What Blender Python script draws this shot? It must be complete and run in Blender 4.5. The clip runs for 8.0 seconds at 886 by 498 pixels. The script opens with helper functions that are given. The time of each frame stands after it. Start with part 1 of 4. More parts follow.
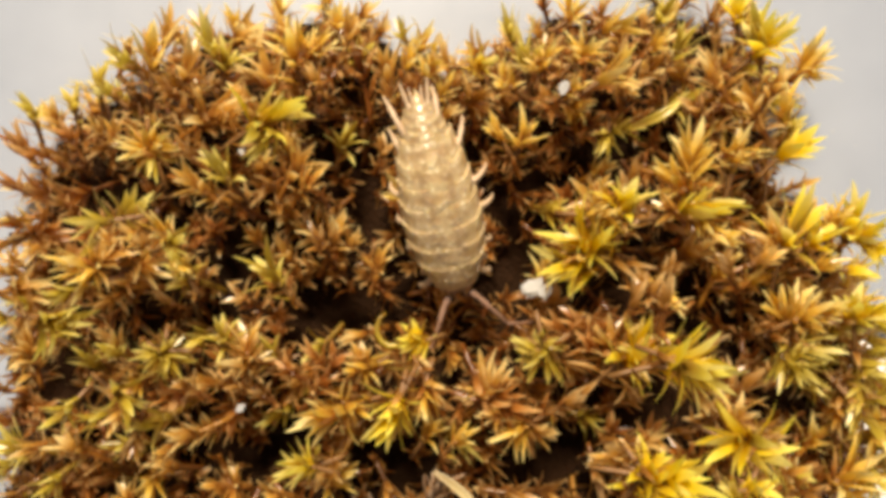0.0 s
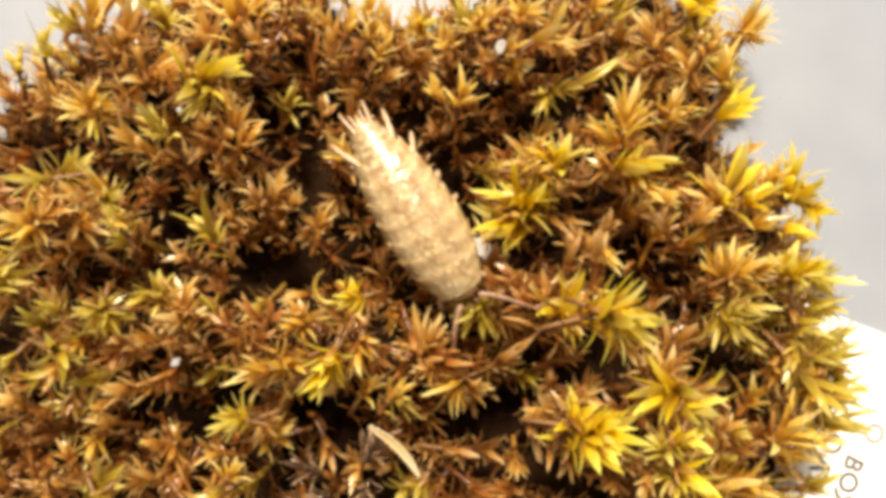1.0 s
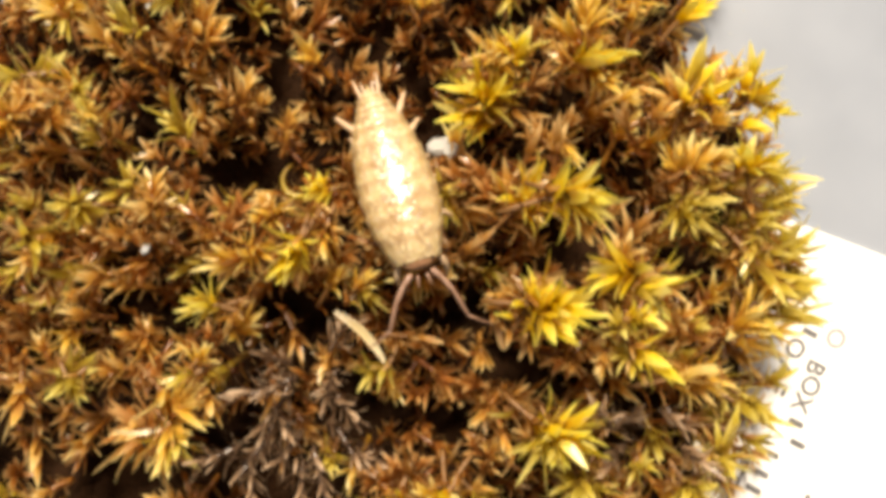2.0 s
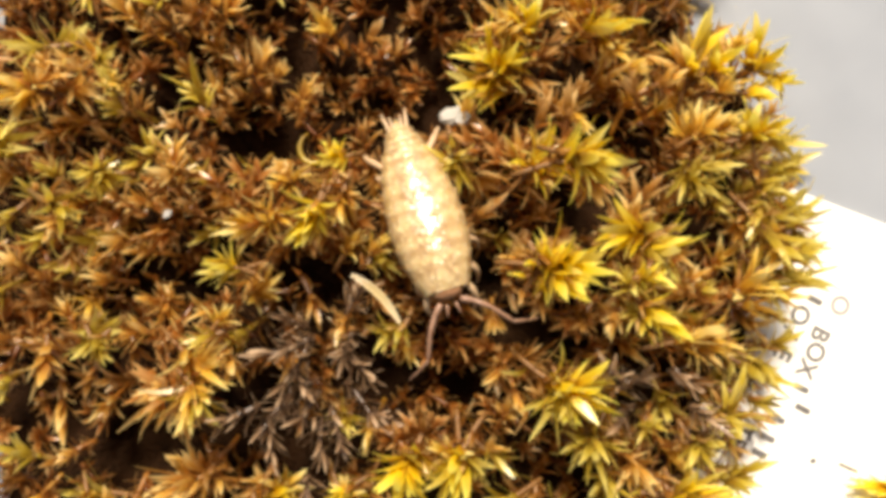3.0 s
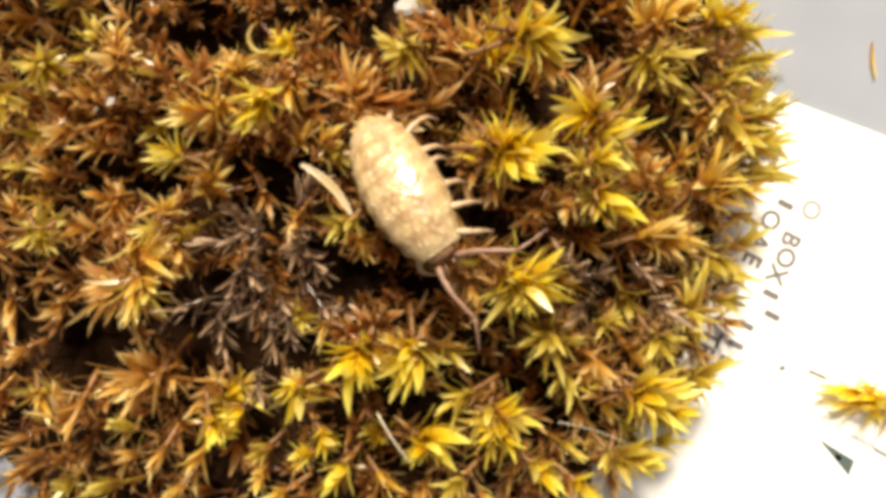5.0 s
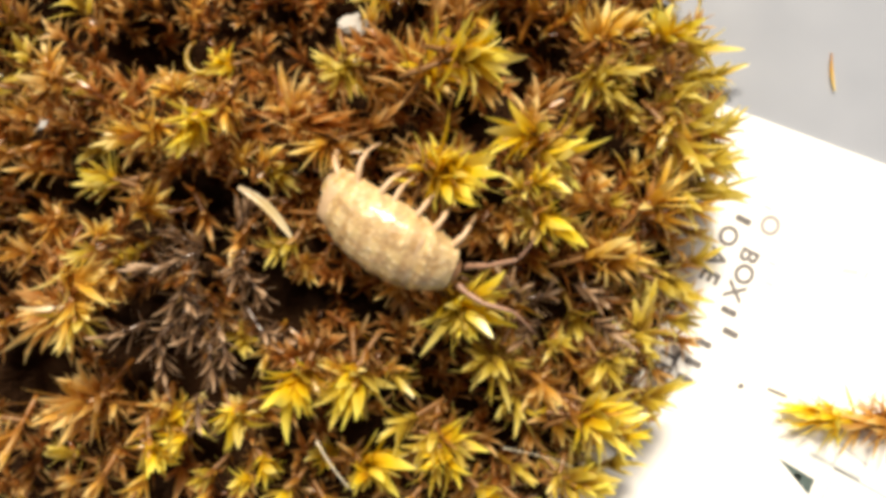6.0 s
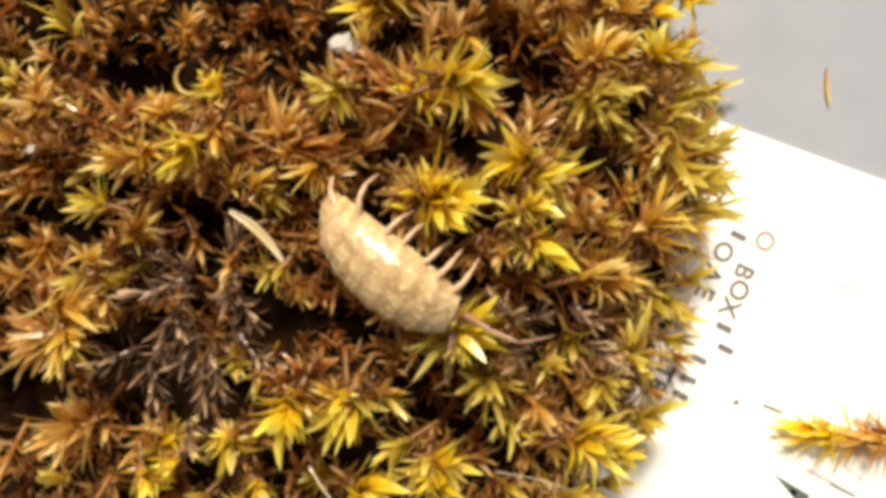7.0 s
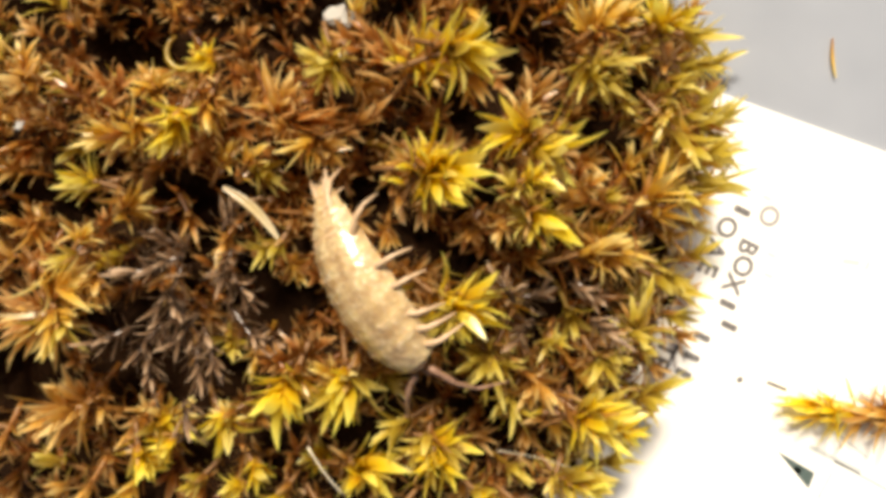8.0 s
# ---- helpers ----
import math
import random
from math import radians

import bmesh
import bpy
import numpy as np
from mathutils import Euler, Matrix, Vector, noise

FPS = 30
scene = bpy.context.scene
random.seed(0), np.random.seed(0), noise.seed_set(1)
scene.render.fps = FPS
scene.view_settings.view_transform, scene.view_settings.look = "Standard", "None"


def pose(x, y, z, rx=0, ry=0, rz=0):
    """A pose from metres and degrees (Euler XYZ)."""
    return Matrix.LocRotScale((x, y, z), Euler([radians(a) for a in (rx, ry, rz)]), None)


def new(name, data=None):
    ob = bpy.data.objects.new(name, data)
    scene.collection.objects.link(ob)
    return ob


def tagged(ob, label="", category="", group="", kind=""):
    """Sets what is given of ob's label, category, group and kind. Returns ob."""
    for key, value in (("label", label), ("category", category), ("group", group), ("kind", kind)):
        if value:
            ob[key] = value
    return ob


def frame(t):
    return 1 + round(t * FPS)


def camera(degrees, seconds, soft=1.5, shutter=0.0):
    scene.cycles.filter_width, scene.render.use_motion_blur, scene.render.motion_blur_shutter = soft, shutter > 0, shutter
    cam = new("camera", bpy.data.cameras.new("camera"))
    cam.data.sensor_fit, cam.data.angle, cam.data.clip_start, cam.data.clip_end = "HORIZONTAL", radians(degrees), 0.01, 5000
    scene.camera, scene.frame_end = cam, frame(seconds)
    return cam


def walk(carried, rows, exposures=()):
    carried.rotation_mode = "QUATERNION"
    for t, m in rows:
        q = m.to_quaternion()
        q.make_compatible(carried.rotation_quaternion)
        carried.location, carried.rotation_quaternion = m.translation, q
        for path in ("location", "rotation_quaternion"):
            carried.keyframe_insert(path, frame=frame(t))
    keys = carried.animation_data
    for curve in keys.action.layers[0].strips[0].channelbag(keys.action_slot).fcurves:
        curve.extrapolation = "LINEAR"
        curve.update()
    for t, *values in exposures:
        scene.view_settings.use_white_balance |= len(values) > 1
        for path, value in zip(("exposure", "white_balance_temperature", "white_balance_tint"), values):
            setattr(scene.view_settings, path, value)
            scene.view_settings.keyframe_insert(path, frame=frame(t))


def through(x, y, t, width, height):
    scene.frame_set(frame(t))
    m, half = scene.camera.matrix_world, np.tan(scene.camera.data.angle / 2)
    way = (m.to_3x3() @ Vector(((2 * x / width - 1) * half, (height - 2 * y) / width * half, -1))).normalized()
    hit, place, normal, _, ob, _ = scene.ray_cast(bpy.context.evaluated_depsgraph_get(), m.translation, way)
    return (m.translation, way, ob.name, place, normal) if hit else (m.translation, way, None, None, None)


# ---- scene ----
MM = 0.001
cam = camera(60.0, 8.0, soft=4.5, shutter=0.4)
# seconds, place in millimetres, turn in degrees
PATH = [
    (0.0, -13.42, 9.08, 70.95, 1.82, -0.98, -0.02),
    (0.5, -12.73, 7.49, 71.33, 1.67, -1.05, -0.06),
    (1.0, -8.49, 5.59, 71.31, 1.99, -0.92, -0.07),
    (1.5, -7.50, 2.63, 71.45, 1.58, -0.94, -0.15),
    (2.0, -5.85, -2.36, 72.53, 1.51, -1.01, -0.30),
    (2.2, -6.70, -5.09, 73.04, 1.72, -1.22, -0.41),
    (3.3, -6.76, -5.18, 74.06, 1.32, -0.71, -0.54),
    (3.5, -6.04, -6.50, 73.75, 1.26, -1.03, -0.55),
    (4.0, -5.30, -8.56, 72.96, 0.64, -0.96, -0.63),
    (4.5, -2.98, -10.55, 72.78, 0.31, -0.77, -0.66),
    (4.7, -3.28, -12.26, 72.71, -0.09, -0.65, -0.70),
    (5.8, 1.07, -10.20, 71.66, -0.47, 0.02, -1.17),
    (6.0, 1.88, -9.96, 71.42, -0.61, -0.30, -1.15),
    (6.5, 3.16, -8.72, 71.14, -0.70, -0.52, -1.38),
    (7.0, 2.28, -7.77, 70.97, -1.07, -0.50, -1.45),
    (7.5, 2.18, -6.64, 69.15, -1.54, -0.48, -1.87),
    (8.0, 2.40, -8.46, 69.86, -2.20, -0.48, -1.87),
]
walk(cam, [(t, pose(x * MM, y * MM, z * MM, rx, ry, rz)) for t, x, y, z, rx, ry, rz in PATH],
     exposures=[(0.0, 0.80, 7700, 10), (0.5, 0.88, 7700, 10), (1.0, 0.99, 7700, 10), (2.0, 0.94, 7700, 10), (3.5, 0.9, 7600, 10), (6.0, 0.82, 7600, 10), (7.0, 0.72, 7600, 10), (8.0, 0.78, 7600, 10)])

# ---- light ----
SUN_UP, SUN_FROM = 51.0, -8.0  # degrees: elevation, bearing from +y towards +x
world = bpy.data.worlds.new("sky")
scene.world = world
world.use_nodes = True
_n = world.node_tree.nodes
_sky = _n.new("ShaderNodeTexSky")
_sky.sky_type, _sky.sun_disc = "NISHITA", False
_sky.air_density, _sky.dust_density, _sky.ozone_density = 0.6, 3.0, 0.3
_sky.sun_elevation, _sky.sun_rotation = radians(SUN_UP), radians(SUN_FROM)
_bg = _n["Background"]
_bg.inputs["Strength"].default_value = 0.05
world.node_tree.links.new(_sky.outputs["Color"], _bg.inputs["Color"])
sun = new("sun", bpy.data.lights.new("sun", "SUN"))
sun.data.energy, sun.data.angle, sun.data.color = 4.2, radians(13.0), (1.0, 0.96, 0.90)
sun.rotation_euler = Vector((math.sin(radians(SUN_FROM)) * math.cos(radians(SUN_UP)), math.cos(radians(SUN_FROM)) * math.cos(radians(SUN_UP)),
                             math.sin(radians(SUN_UP)))).to_track_quat("Z", "Y").to_euler()


# ---- materials ----
class Nodes:
    """A small hand for node trees."""

    def __init__(self, name):
        self.mat = bpy.data.materials.new(name)
        self.mat.use_nodes = True
        self.tree = self.mat.node_tree
        self.bsdf = self.tree.nodes["Principled BSDF"]
        self.out = self.tree.nodes["Material Output"]

    def node(self, kind, **sockets):
        n = self.tree.nodes.new(kind)
        for key, value in sockets.items():
            self.put(n.inputs[key.replace("_", " ")], value)
        return n

    def put(self, socket, value):
        if isinstance(value, bpy.types.NodeSocket):
            self.tree.links.new(value, socket)
        else:
            socket.default_value = value

    def set(self, **sockets):
        for key, value in sockets.items():
            self.put(self.bsdf.inputs[key.replace("_", " ")], value)
        return self

    def ramp(self, fac, *stops):
        r = self.node("ShaderNodeValToRGB", Fac=fac)
        el = r.color_ramp.elements
        while len(el) < len(stops):
            el.new(0.5)
        for e, (at, col) in zip(el, stops):
            e.position, e.color = at, (*col, 1)
        return r.outputs["Color"]

    def math(self, op, a, b=0.0):
        m = self.tree.nodes.new("ShaderNodeMath")
        m.operation = op
        self.put(m.inputs[0], a)
        self.put(m.inputs[1], b)
        return m.outputs[0]

    def mix(self, fac, a, b, how="MIX"):
        m = self.tree.nodes.new("ShaderNodeMix")
        m.data_type, m.blend_type = "RGBA", how
        self.put(m.inputs[0], fac)
        self.put(m.inputs[6], a if isinstance(a, bpy.types.NodeSocket) else (*a, 1))
        self.put(m.inputs[7], b if isinstance(b, bpy.types.NodeSocket) else (*b, 1))
        return m.outputs[2]

    def noise(self, scale, detail=4.0, where="Object"):
        c = self.tree.nodes.new("ShaderNodeTexCoord")
        return self.node("ShaderNodeTexNoise", Vector=c.outputs[where], Scale=scale, Detail=detail).outputs["Fac"]

    def cells(self, scale, out="Distance", where="Object"):
        c = self.tree.nodes.new("ShaderNodeTexCoord")
        return self.node("ShaderNodeTexVoronoi", Vector=c.outputs[where], Scale=scale).outputs[out]

    def bump(self, height, strength, distance):
        b = self.node("ShaderNodeBump", Height=height, Strength=strength, Distance=distance)
        self.put(self.bsdf.inputs["Normal"], b.outputs["Normal"])
        return self


def leaf_material(name, old, mid, tip, gloss=0.27, through=0.5):
    """A thin leaf: its colour runs from base to tip and differs from leaf to leaf; light passes through it."""
    n = Nodes(name)
    uv = n.tree.nodes.new("ShaderNodeTexCoord").outputs["UV"]
    along = n.node("ShaderNodeSeparateXYZ", Vector=uv).outputs["Y"]
    chance = n.math("FRACT", n.math("ADD", n.tree.nodes.new("ShaderNodeObjectInfo").outputs["Random"],
                                    n.tree.nodes.new("ShaderNodeNewGeometry").outputs["Random Per Island"]))
    shift = n.math("ADD", along, n.math("MULTIPLY", n.math("SUBTRACT", chance, 0.45), 0.5))
    col = n.ramp(shift, (0.12, old), (0.50, mid), (0.92, tip))
    # paler margins beside the midrib
    margin = n.math("ABSOLUTE", n.math("SUBTRACT", n.node("ShaderNodeSeparateXYZ", Vector=uv).outputs["X"], 0.5))
    col = n.mix(n.math("MULTIPLY", n.math("POWER", margin, 2.0), 0.8), col, tip)
    grain = n.noise(900.0, 3.0)
    col = n.mix(n.math("MULTIPLY", n.math("SUBTRACT", grain, 0.42), 0.7), col, old)
    n.set(Base_Color=col, Roughness=n.math("ADD", n.math("MULTIPLY", grain, 0.25), gloss - 0.10))
    n.bsdf.inputs["Specular IOR Level"].default_value = 0.85 if gloss < 0.4 else 0.35
    n.bump(grain, 0.3, 0.0001)
    thin = n.node("ShaderNodeBsdfTranslucent", Color=col)
    both = n.node("ShaderNodeMixShader", Fac=through)
    n.tree.links.new(n.bsdf.outputs[0], both.inputs[1])
    n.tree.links.new(thin.outputs[0], both.inputs[2])
    n.tree.links.new(both.outputs[0], n.out.inputs["Surface"])
    return n.mat


LEAF = {
    "Y": leaf_material("moss_yellow", (0.62, 0.33, 0.014), (0.93, 0.70, 0.03), (0.99, 0.91, 0.19), 0.27, 0.58),
    "L": leaf_material("moss_olive", (0.32, 0.175, 0.018), (0.63, 0.475, 0.05), (0.90, 0.78, 0.24), 0.27, 0.56),
    "G": leaf_material("moss_gold", (0.49, 0.21, 0.02), (0.83, 0.54, 0.07), (0.99, 0.83, 0.33), 0.27, 0.56),
    "O": leaf_material("moss_ochre", (0.42, 0.16, 0.022), (0.72, 0.40, 0.07), (0.96, 0.74, 0.32), 0.27, 0.56),
    "B": leaf_material("moss_brown", (0.23, 0.080, 0.015), (0.49, 0.225, 0.04), (0.82, 0.56, 0.24), 0.24, 0.58),
    "R": leaf_material("moss_russet", (0.24, 0.070, 0.012), (0.48, 0.175, 0.03), (0.76, 0.45, 0.17), 0.24, 0.58),
    "D": leaf_material("moss_dead", (0.09, 0.046, 0.024), (0.27, 0.16, 0.086), (0.62, 0.44, 0.29), 0.24, 0.3),
}


def plain(name, colour, second, scale, rough=0.5, bump=0.2, depth=0.0002, metal=0.0):
    n = Nodes(name)
    a, b = n.noise(scale, 5.0), n.noise(scale * 9.0, 3.0)
    n.set(Base_Color=n.mix(n.math("MULTIPLY", n.math("ADD", a, b), 0.5), colour, second),
          Roughness=n.math("ADD", n.math("MULTIPLY", b, 0.2), rough - 0.1), Metallic=metal)
    return n.bump(b, bump, depth).mat


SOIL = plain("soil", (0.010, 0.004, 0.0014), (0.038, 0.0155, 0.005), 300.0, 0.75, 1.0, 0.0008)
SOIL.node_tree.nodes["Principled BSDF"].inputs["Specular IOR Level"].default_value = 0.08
STEM = plain("moss_stem", (0.10, 0.04, 0.012), (0.25, 0.12, 0.03), 700.0, 0.5)
STRAW = leaf_material("straw", (0.30, 0.20, 0.07), (0.55, 0.42, 0.2), (0.82, 0.71, 0.48), 0.34, 0.15)
GRIT = plain("grit", (0.26, 0.24, 0.21), (0.56, 0.54, 0.50), 900.0, 0.6, 0.5)
FIBRE = plain("fibre", (0.60, 0.52, 0.36), (0.80, 0.72, 0.55), 900.0, 0.4)
INK = plain("ink", (0.07, 0.065, 0.064), (0.18, 0.168, 0.165), 1500.0, 0.6, 0.05)
# same ink, paled in its colour where strong light bleaches the print
INK_OVERLIT = plain("overlit_ink", (0.16, 0.15, 0.145), (0.40, 0.38, 0.365), 1500.0, 0.6, 0.05)
INK_GREEN = plain("green_ink", (0.03, 0.05, 0.048), (0.10, 0.14, 0.13), 600.0, 0.6, 0.05)
INK_PALE = plain("pale_ink", (0.34, 0.36, 0.36), (0.62, 0.64, 0.63), 300.0, 0.6, 0.05)


def paper_material():
    n = Nodes("paper")
    a, b = n.noise(60.0, 3.0), n.noise(2500.0, 2.0)
    n.set(Base_Color=n.mix(a, (0.80, 0.78, 0.73), (0.86, 0.85, 0.82)), Roughness=0.42)
    return n.bump(b, 0.08, 0.0001).mat


def table_material():
    """Grey plastic laminate with fine dust and faint smears."""
    n = Nodes("grey_laminate")
    a, b, c = n.noise(18.0, 4.0), n.noise(140.0, 5.0), n.noise(4000.0, 2.0)
    smear = n.math("MULTIPLY", n.math("ADD", a, b), 0.5)
    n.set(Base_Color=n.mix(smear, (0.215, 0.235, 0.268), (0.335, 0.357, 0.397)), Roughness=n.math("ADD", n.math("MULTIPLY", b, 0.16), 0.24))
    n.bsdf.inputs["Specular IOR Level"].default_value = 0.6
    return n.bump(c, 0.06, 0.0001).mat


def shell_material():
    """Tan, mottled tergites with brown marks and fine bumps."""
    n = Nodes("tan_shell")
    blot, fine, knobs = n.noise(1500.0, 4.0), n.noise(3200.0, 3.0), n.cells(1900.0)
    col = n.mix(n.ramp(blot, (0.40, (0, 0, 0)), (0.62, (1, 1, 1))), (0.84, 0.65, 0.37), (0.67, 0.48, 0.23))
    col = n.mix(n.math("MULTIPLY", n.ramp(fine, (0.5, (0, 0, 0)), (0.7, (1, 1, 1))), 0.55), col, (0.74, 0.58, 0.35))
    col = n.mix(n.ramp(knobs, (0.12, (1, 1, 1)), (0.42, (0, 0, 0))), n.mix(0.48, col, (0.33, 0.19, 0.08)), n.mix(0.5, col, (0.80, 0.63, 0.40)))
    along = n.node("ShaderNodeSeparateXYZ", Vector=n.tree.nodes.new("ShaderNodeTexCoord").outputs["UV"]).outputs["Y"]
    col = n.mix(n.math("MULTIPLY", n.ramp(along, (0.42, (0, 0, 0)), (0.66, (1, 1, 1)), (0.8, (1, 1, 1)), (0.88, (0, 0, 0))), n.math("MULTIPLY", blot, 1.0)), col, (0.32, 0.18, 0.07))
    across = n.node("ShaderNodeSeparateXYZ", Vector=n.tree.nodes.new("ShaderNodeTexCoord").outputs["Object"]).outputs["Y"]
    side = n.math("ABSOLUTE", n.math("SUBTRACT", n.math("ABSOLUTE", across), 0.00085))
    marks = n.math("MULTIPLY", n.ramp(n.math("MULTIPLY", side, 1000.0), (0.25, (1, 1, 1)), (0.6, (0, 0, 0))), n.ramp(n.noise(2400.0, 2.0), (0.42, (0, 0, 0)), (0.55, (1, 1, 1))))
    col = n.mix(n.math("MULTIPLY", marks, 0.45), col, (0.20, 0.095, 0.035))
    n.set(Base_Color=col, Roughness=n.math("ADD", n.math("MULTIPLY", fine, 0.18), 0.22))
    n.bsdf.inputs["Specular IOR Level"].default_value = 0.8
    n.bsdf.inputs["Coat Weight"].default_value, n.bsdf.inputs["Coat Roughness"].default_value = 0.5, 0.14
    n.bsdf.inputs["Subsurface Weight"].default_value = 0.35
    n.bsdf.inputs["Subsurface Radius"].default_value = (0.0008, 0.0005, 0.0002)
    n.bsdf.inputs["Subsurface Scale"].default_value = 0.5
    return n.bump(n.math("ADD", n.math("MULTIPLY", knobs, -0.8), n.math("MULTIPLY", fine, 0.4)), 0.7, 0.00012).mat


SHELL = shell_material()
HEAD = plain("brown_head", (0.20, 0.085, 0.04), (0.38, 0.20, 0.10), 900.0, 0.35, 0.4, 0.0001)
LIMB = plain("pale_limb", (0.36, 0.22, 0.12), (0.62, 0.45, 0.28), 1200.0, 0.35, 0.3, 0.0001)
FEELER = plain("brown_feeler", (0.17, 0.085, 0.05), (0.36, 0.21, 0.14), 1200.0, 0.4, 0.3, 0.0001)
EYE = plain("black_eye", (0.004, 0.004, 0.004), (0.012, 0.01, 0.01), 900.0, 0.15)


# ---- building ----
def mesh_of(name, verts, faces, material, uvs=None, smooth=True):
    """A mesh from places in millimetres."""
    me = bpy.data.meshes.new(name)
    me.from_pydata([(x * MM, y * MM, z * MM) for x, y, z in verts], [], faces)
    if uvs is not None:
        layer = me.uv_layers.new(name="UVMap")
        flat = np.array([uvs[v] for f in faces for v in f], dtype=np.float32).ravel()
        layer.data.foreach_set("uv", flat)
    me.materials.append(material)
    if smooth:
        me.polygons.foreach_set("use_smooth", [True] * len(me.polygons))
    me.update()
    return me


def child(name, me, parent, m=None, label=""):
    ob = new(name, me)
    ob.parent = parent
    if m is not None:
        ob.matrix_basis = m
    return tagged(ob, label) if label else ob


class Shape:
    """Gathers pieces of one mesh, in millimetres."""

    def __init__(self):
        self.v, self.f, self.uv, self.slot = [], [], [], []

    def add(self, verts, faces, uvs=None, m=None, slot=0):
        k = len(self.v)
        self.v += [tuple(m @ Vector(p)) if m is not None else tuple(p) for p in verts]
        self.uv += uvs if uvs is not None else [(0.5, 0.5)] * len(verts)
        self.f += [tuple(i + k for i in f) for f in faces]
        self.slot += slot if isinstance(slot, list) else [slot] * len(faces)
        return self

    def tube(self, pts, radii, sides=7, uv_y=(0.0, 0.0)):
        """A closed tapering tube along the points."""
        pts = [Vector(p) for p in pts]
        v, f, uv = [], [], []
        for i, p in enumerate(pts):
            d = (pts[min(i + 1, len(pts) - 1)] - pts[max(i - 1, 0)]).normalized()
            a = d.orthogonal().normalized() if i == 0 else (a - d * a.dot(d)).normalized()
            b = d.cross(a)
            for s in range(sides):
                w = 2 * math.pi * s / sides
                v.append(p + (a * math.cos(w) + b * math.sin(w)) * radii[i])
                uv.append((s / sides, uv_y[0] + (uv_y[1] - uv_y[0]) * i / (len(pts) - 1)))
        for i in range(len(pts) - 1):
            for s in range(sides):
                t = (s + 1) % sides
                f.append((i * sides + s, i * sides + t, (i + 1) * sides + t, (i + 1) * sides + s))
        f += [tuple(reversed(range(sides))), tuple(range((len(pts) - 1) * sides, len(pts) * sides))]
        return self.add(v, f, uv)

    def mesh(self, name, material, smooth=True, second=None):
        me = mesh_of(name, self.v, self.f, material, self.uv, smooth)
        if second is not None:
            me.materials.append(second)
            me.polygons.foreach_set("material_index", self.slot)
        return me


def blade(rng, length, width, curl, fold=0.24):
    """One lance-shaped leaf along +x, folded along its midrib, bending up by curl."""
    v, uv, f = [], [], []
    stations = (0.0, 0.18, 0.42, 0.66, 0.86, 1.0)
    twist, sway = rng.uniform(-0.4, 0.4), rng.uniform(-0.14, 0.14)
    x = y = z = 0.0
    last = 0.0
    for k, s in enumerate(stations):
        step = (s - last) * length
        last = s
        a = curl * s
        x, z, y = x + step * math.cos(a), z + step * math.sin(a), sway * length * s * s
        w = width * (0.60 + 1.5 * s) * (1 - s) ** 0.9 / 0.92 if s < 1 else 0.0
        t = twist * s
        for side in (-1, 0, 1):
            lift = abs(side) * w * fold
            v.append((x - lift * math.sin(a), y + side * w * math.cos(t), z + lift * math.cos(a) + side * w * math.sin(t)))
            uv.append((0.5 + 0.5 * side, s))
        if k:
            b = 3 * k
            f += [(b - 3, b - 2, b + 1, b), (b - 2, b - 1, b + 2, b + 1)]
    return v, f, uv


CROWN = {"Y": 12, "L": 10, "G": 10, "O": 9, "B": 8, "R": 8, "D": 11}


def whorl(rng, size, leaves, spread, kind):
    """Leaves of a shoot that grows along +z with its tip at the origin: (along, angle round, angle out, length, width, curl, old).
    A crown of broad young leaves, and older ones standing off the stem below it."""
    rows, crown = [], CROWN[kind]
    for i in range(leaves):
        young = i < crown
        if young:
            s = (i + rng.random() * 0.6) / crown
            down, out = 0.05 + 0.9 * s * size, 5 + (spread - 6) * s ** 0.85 + rng.uniform(-9, 9)
            length, width = size * rng.uniform(2.3, 3.4) * (1.05 - 0.15 * s), (0.45 + 0.55 * size) * rng.uniform(0.30, 0.46) * (1.3 if kind == "Y" else 1.0)
            curl = rng.uniform(-0.95, 0.45)
        else:
            s = (i - crown + rng.random() * 0.6) / max(1, leaves - crown)
            down, out = 0.8 + 2.4 * s * size, 30 + (spread - 12) * s + rng.uniform(-14, 14)
            length, width = size * rng.uniform(1.8, 2.9) * (1 - 0.2 * s), (0.45 + 0.55 * size) * rng.uniform(0.20, 0.32)
            curl = rng.uniform(-1.3, 0.3)
        if kind == "D":
            s = i / leaves
            down, out, curl = 0.1 + 3.6 * s * size, 18 + 34 * s ** 0.5 + rng.uniform(-12, 12), rng.uniform(-0.9, 0.4)
            length, width = rng.uniform(1.5, 2.5), rng.uniform(0.17, 0.26)
        rows.append((down, i * 2.399 + rng.uniform(-0.4, 0.4), radians(out), length, width, curl, not young and rng.random() > (0.35 if s < 0.3 else 0.08)))
    return rows


def leaf_pose(down, turn, out):
    return Matrix.Translation((0, 0, -down)) @ Matrix.Rotation(turn, 4, "Z") @ Matrix.Rotation(-(math.pi / 2 - out), 4, "Y")


def stem_points(rng, size):
    bend = rng.uniform(-0.6, 0.6)
    return [(bend * (k / 4) ** 2, 0.4 * bend * (k / 4) ** 2, -k * 0.8 * size) for k in range(5)]


def shoot_shape(rng, size, leaves, spread, kind, with_leaves=True):
    sh = Shape()
    thin = 0.8 if kind == "D" else 1.0
    sh.tube(stem_points(rng, size), [thin * r for r in (0.10, 0.2, 0.22, 0.22, 0.2)], 5)
    if with_leaves:
        for down, turn, out, length, width, curl, aged in whorl(rng, size, leaves, spread, kind):
            sh.add(*blade(rng, length, width, curl), m=leaf_pose(down, turn, out), slot=1 if aged else 0)
    return sh


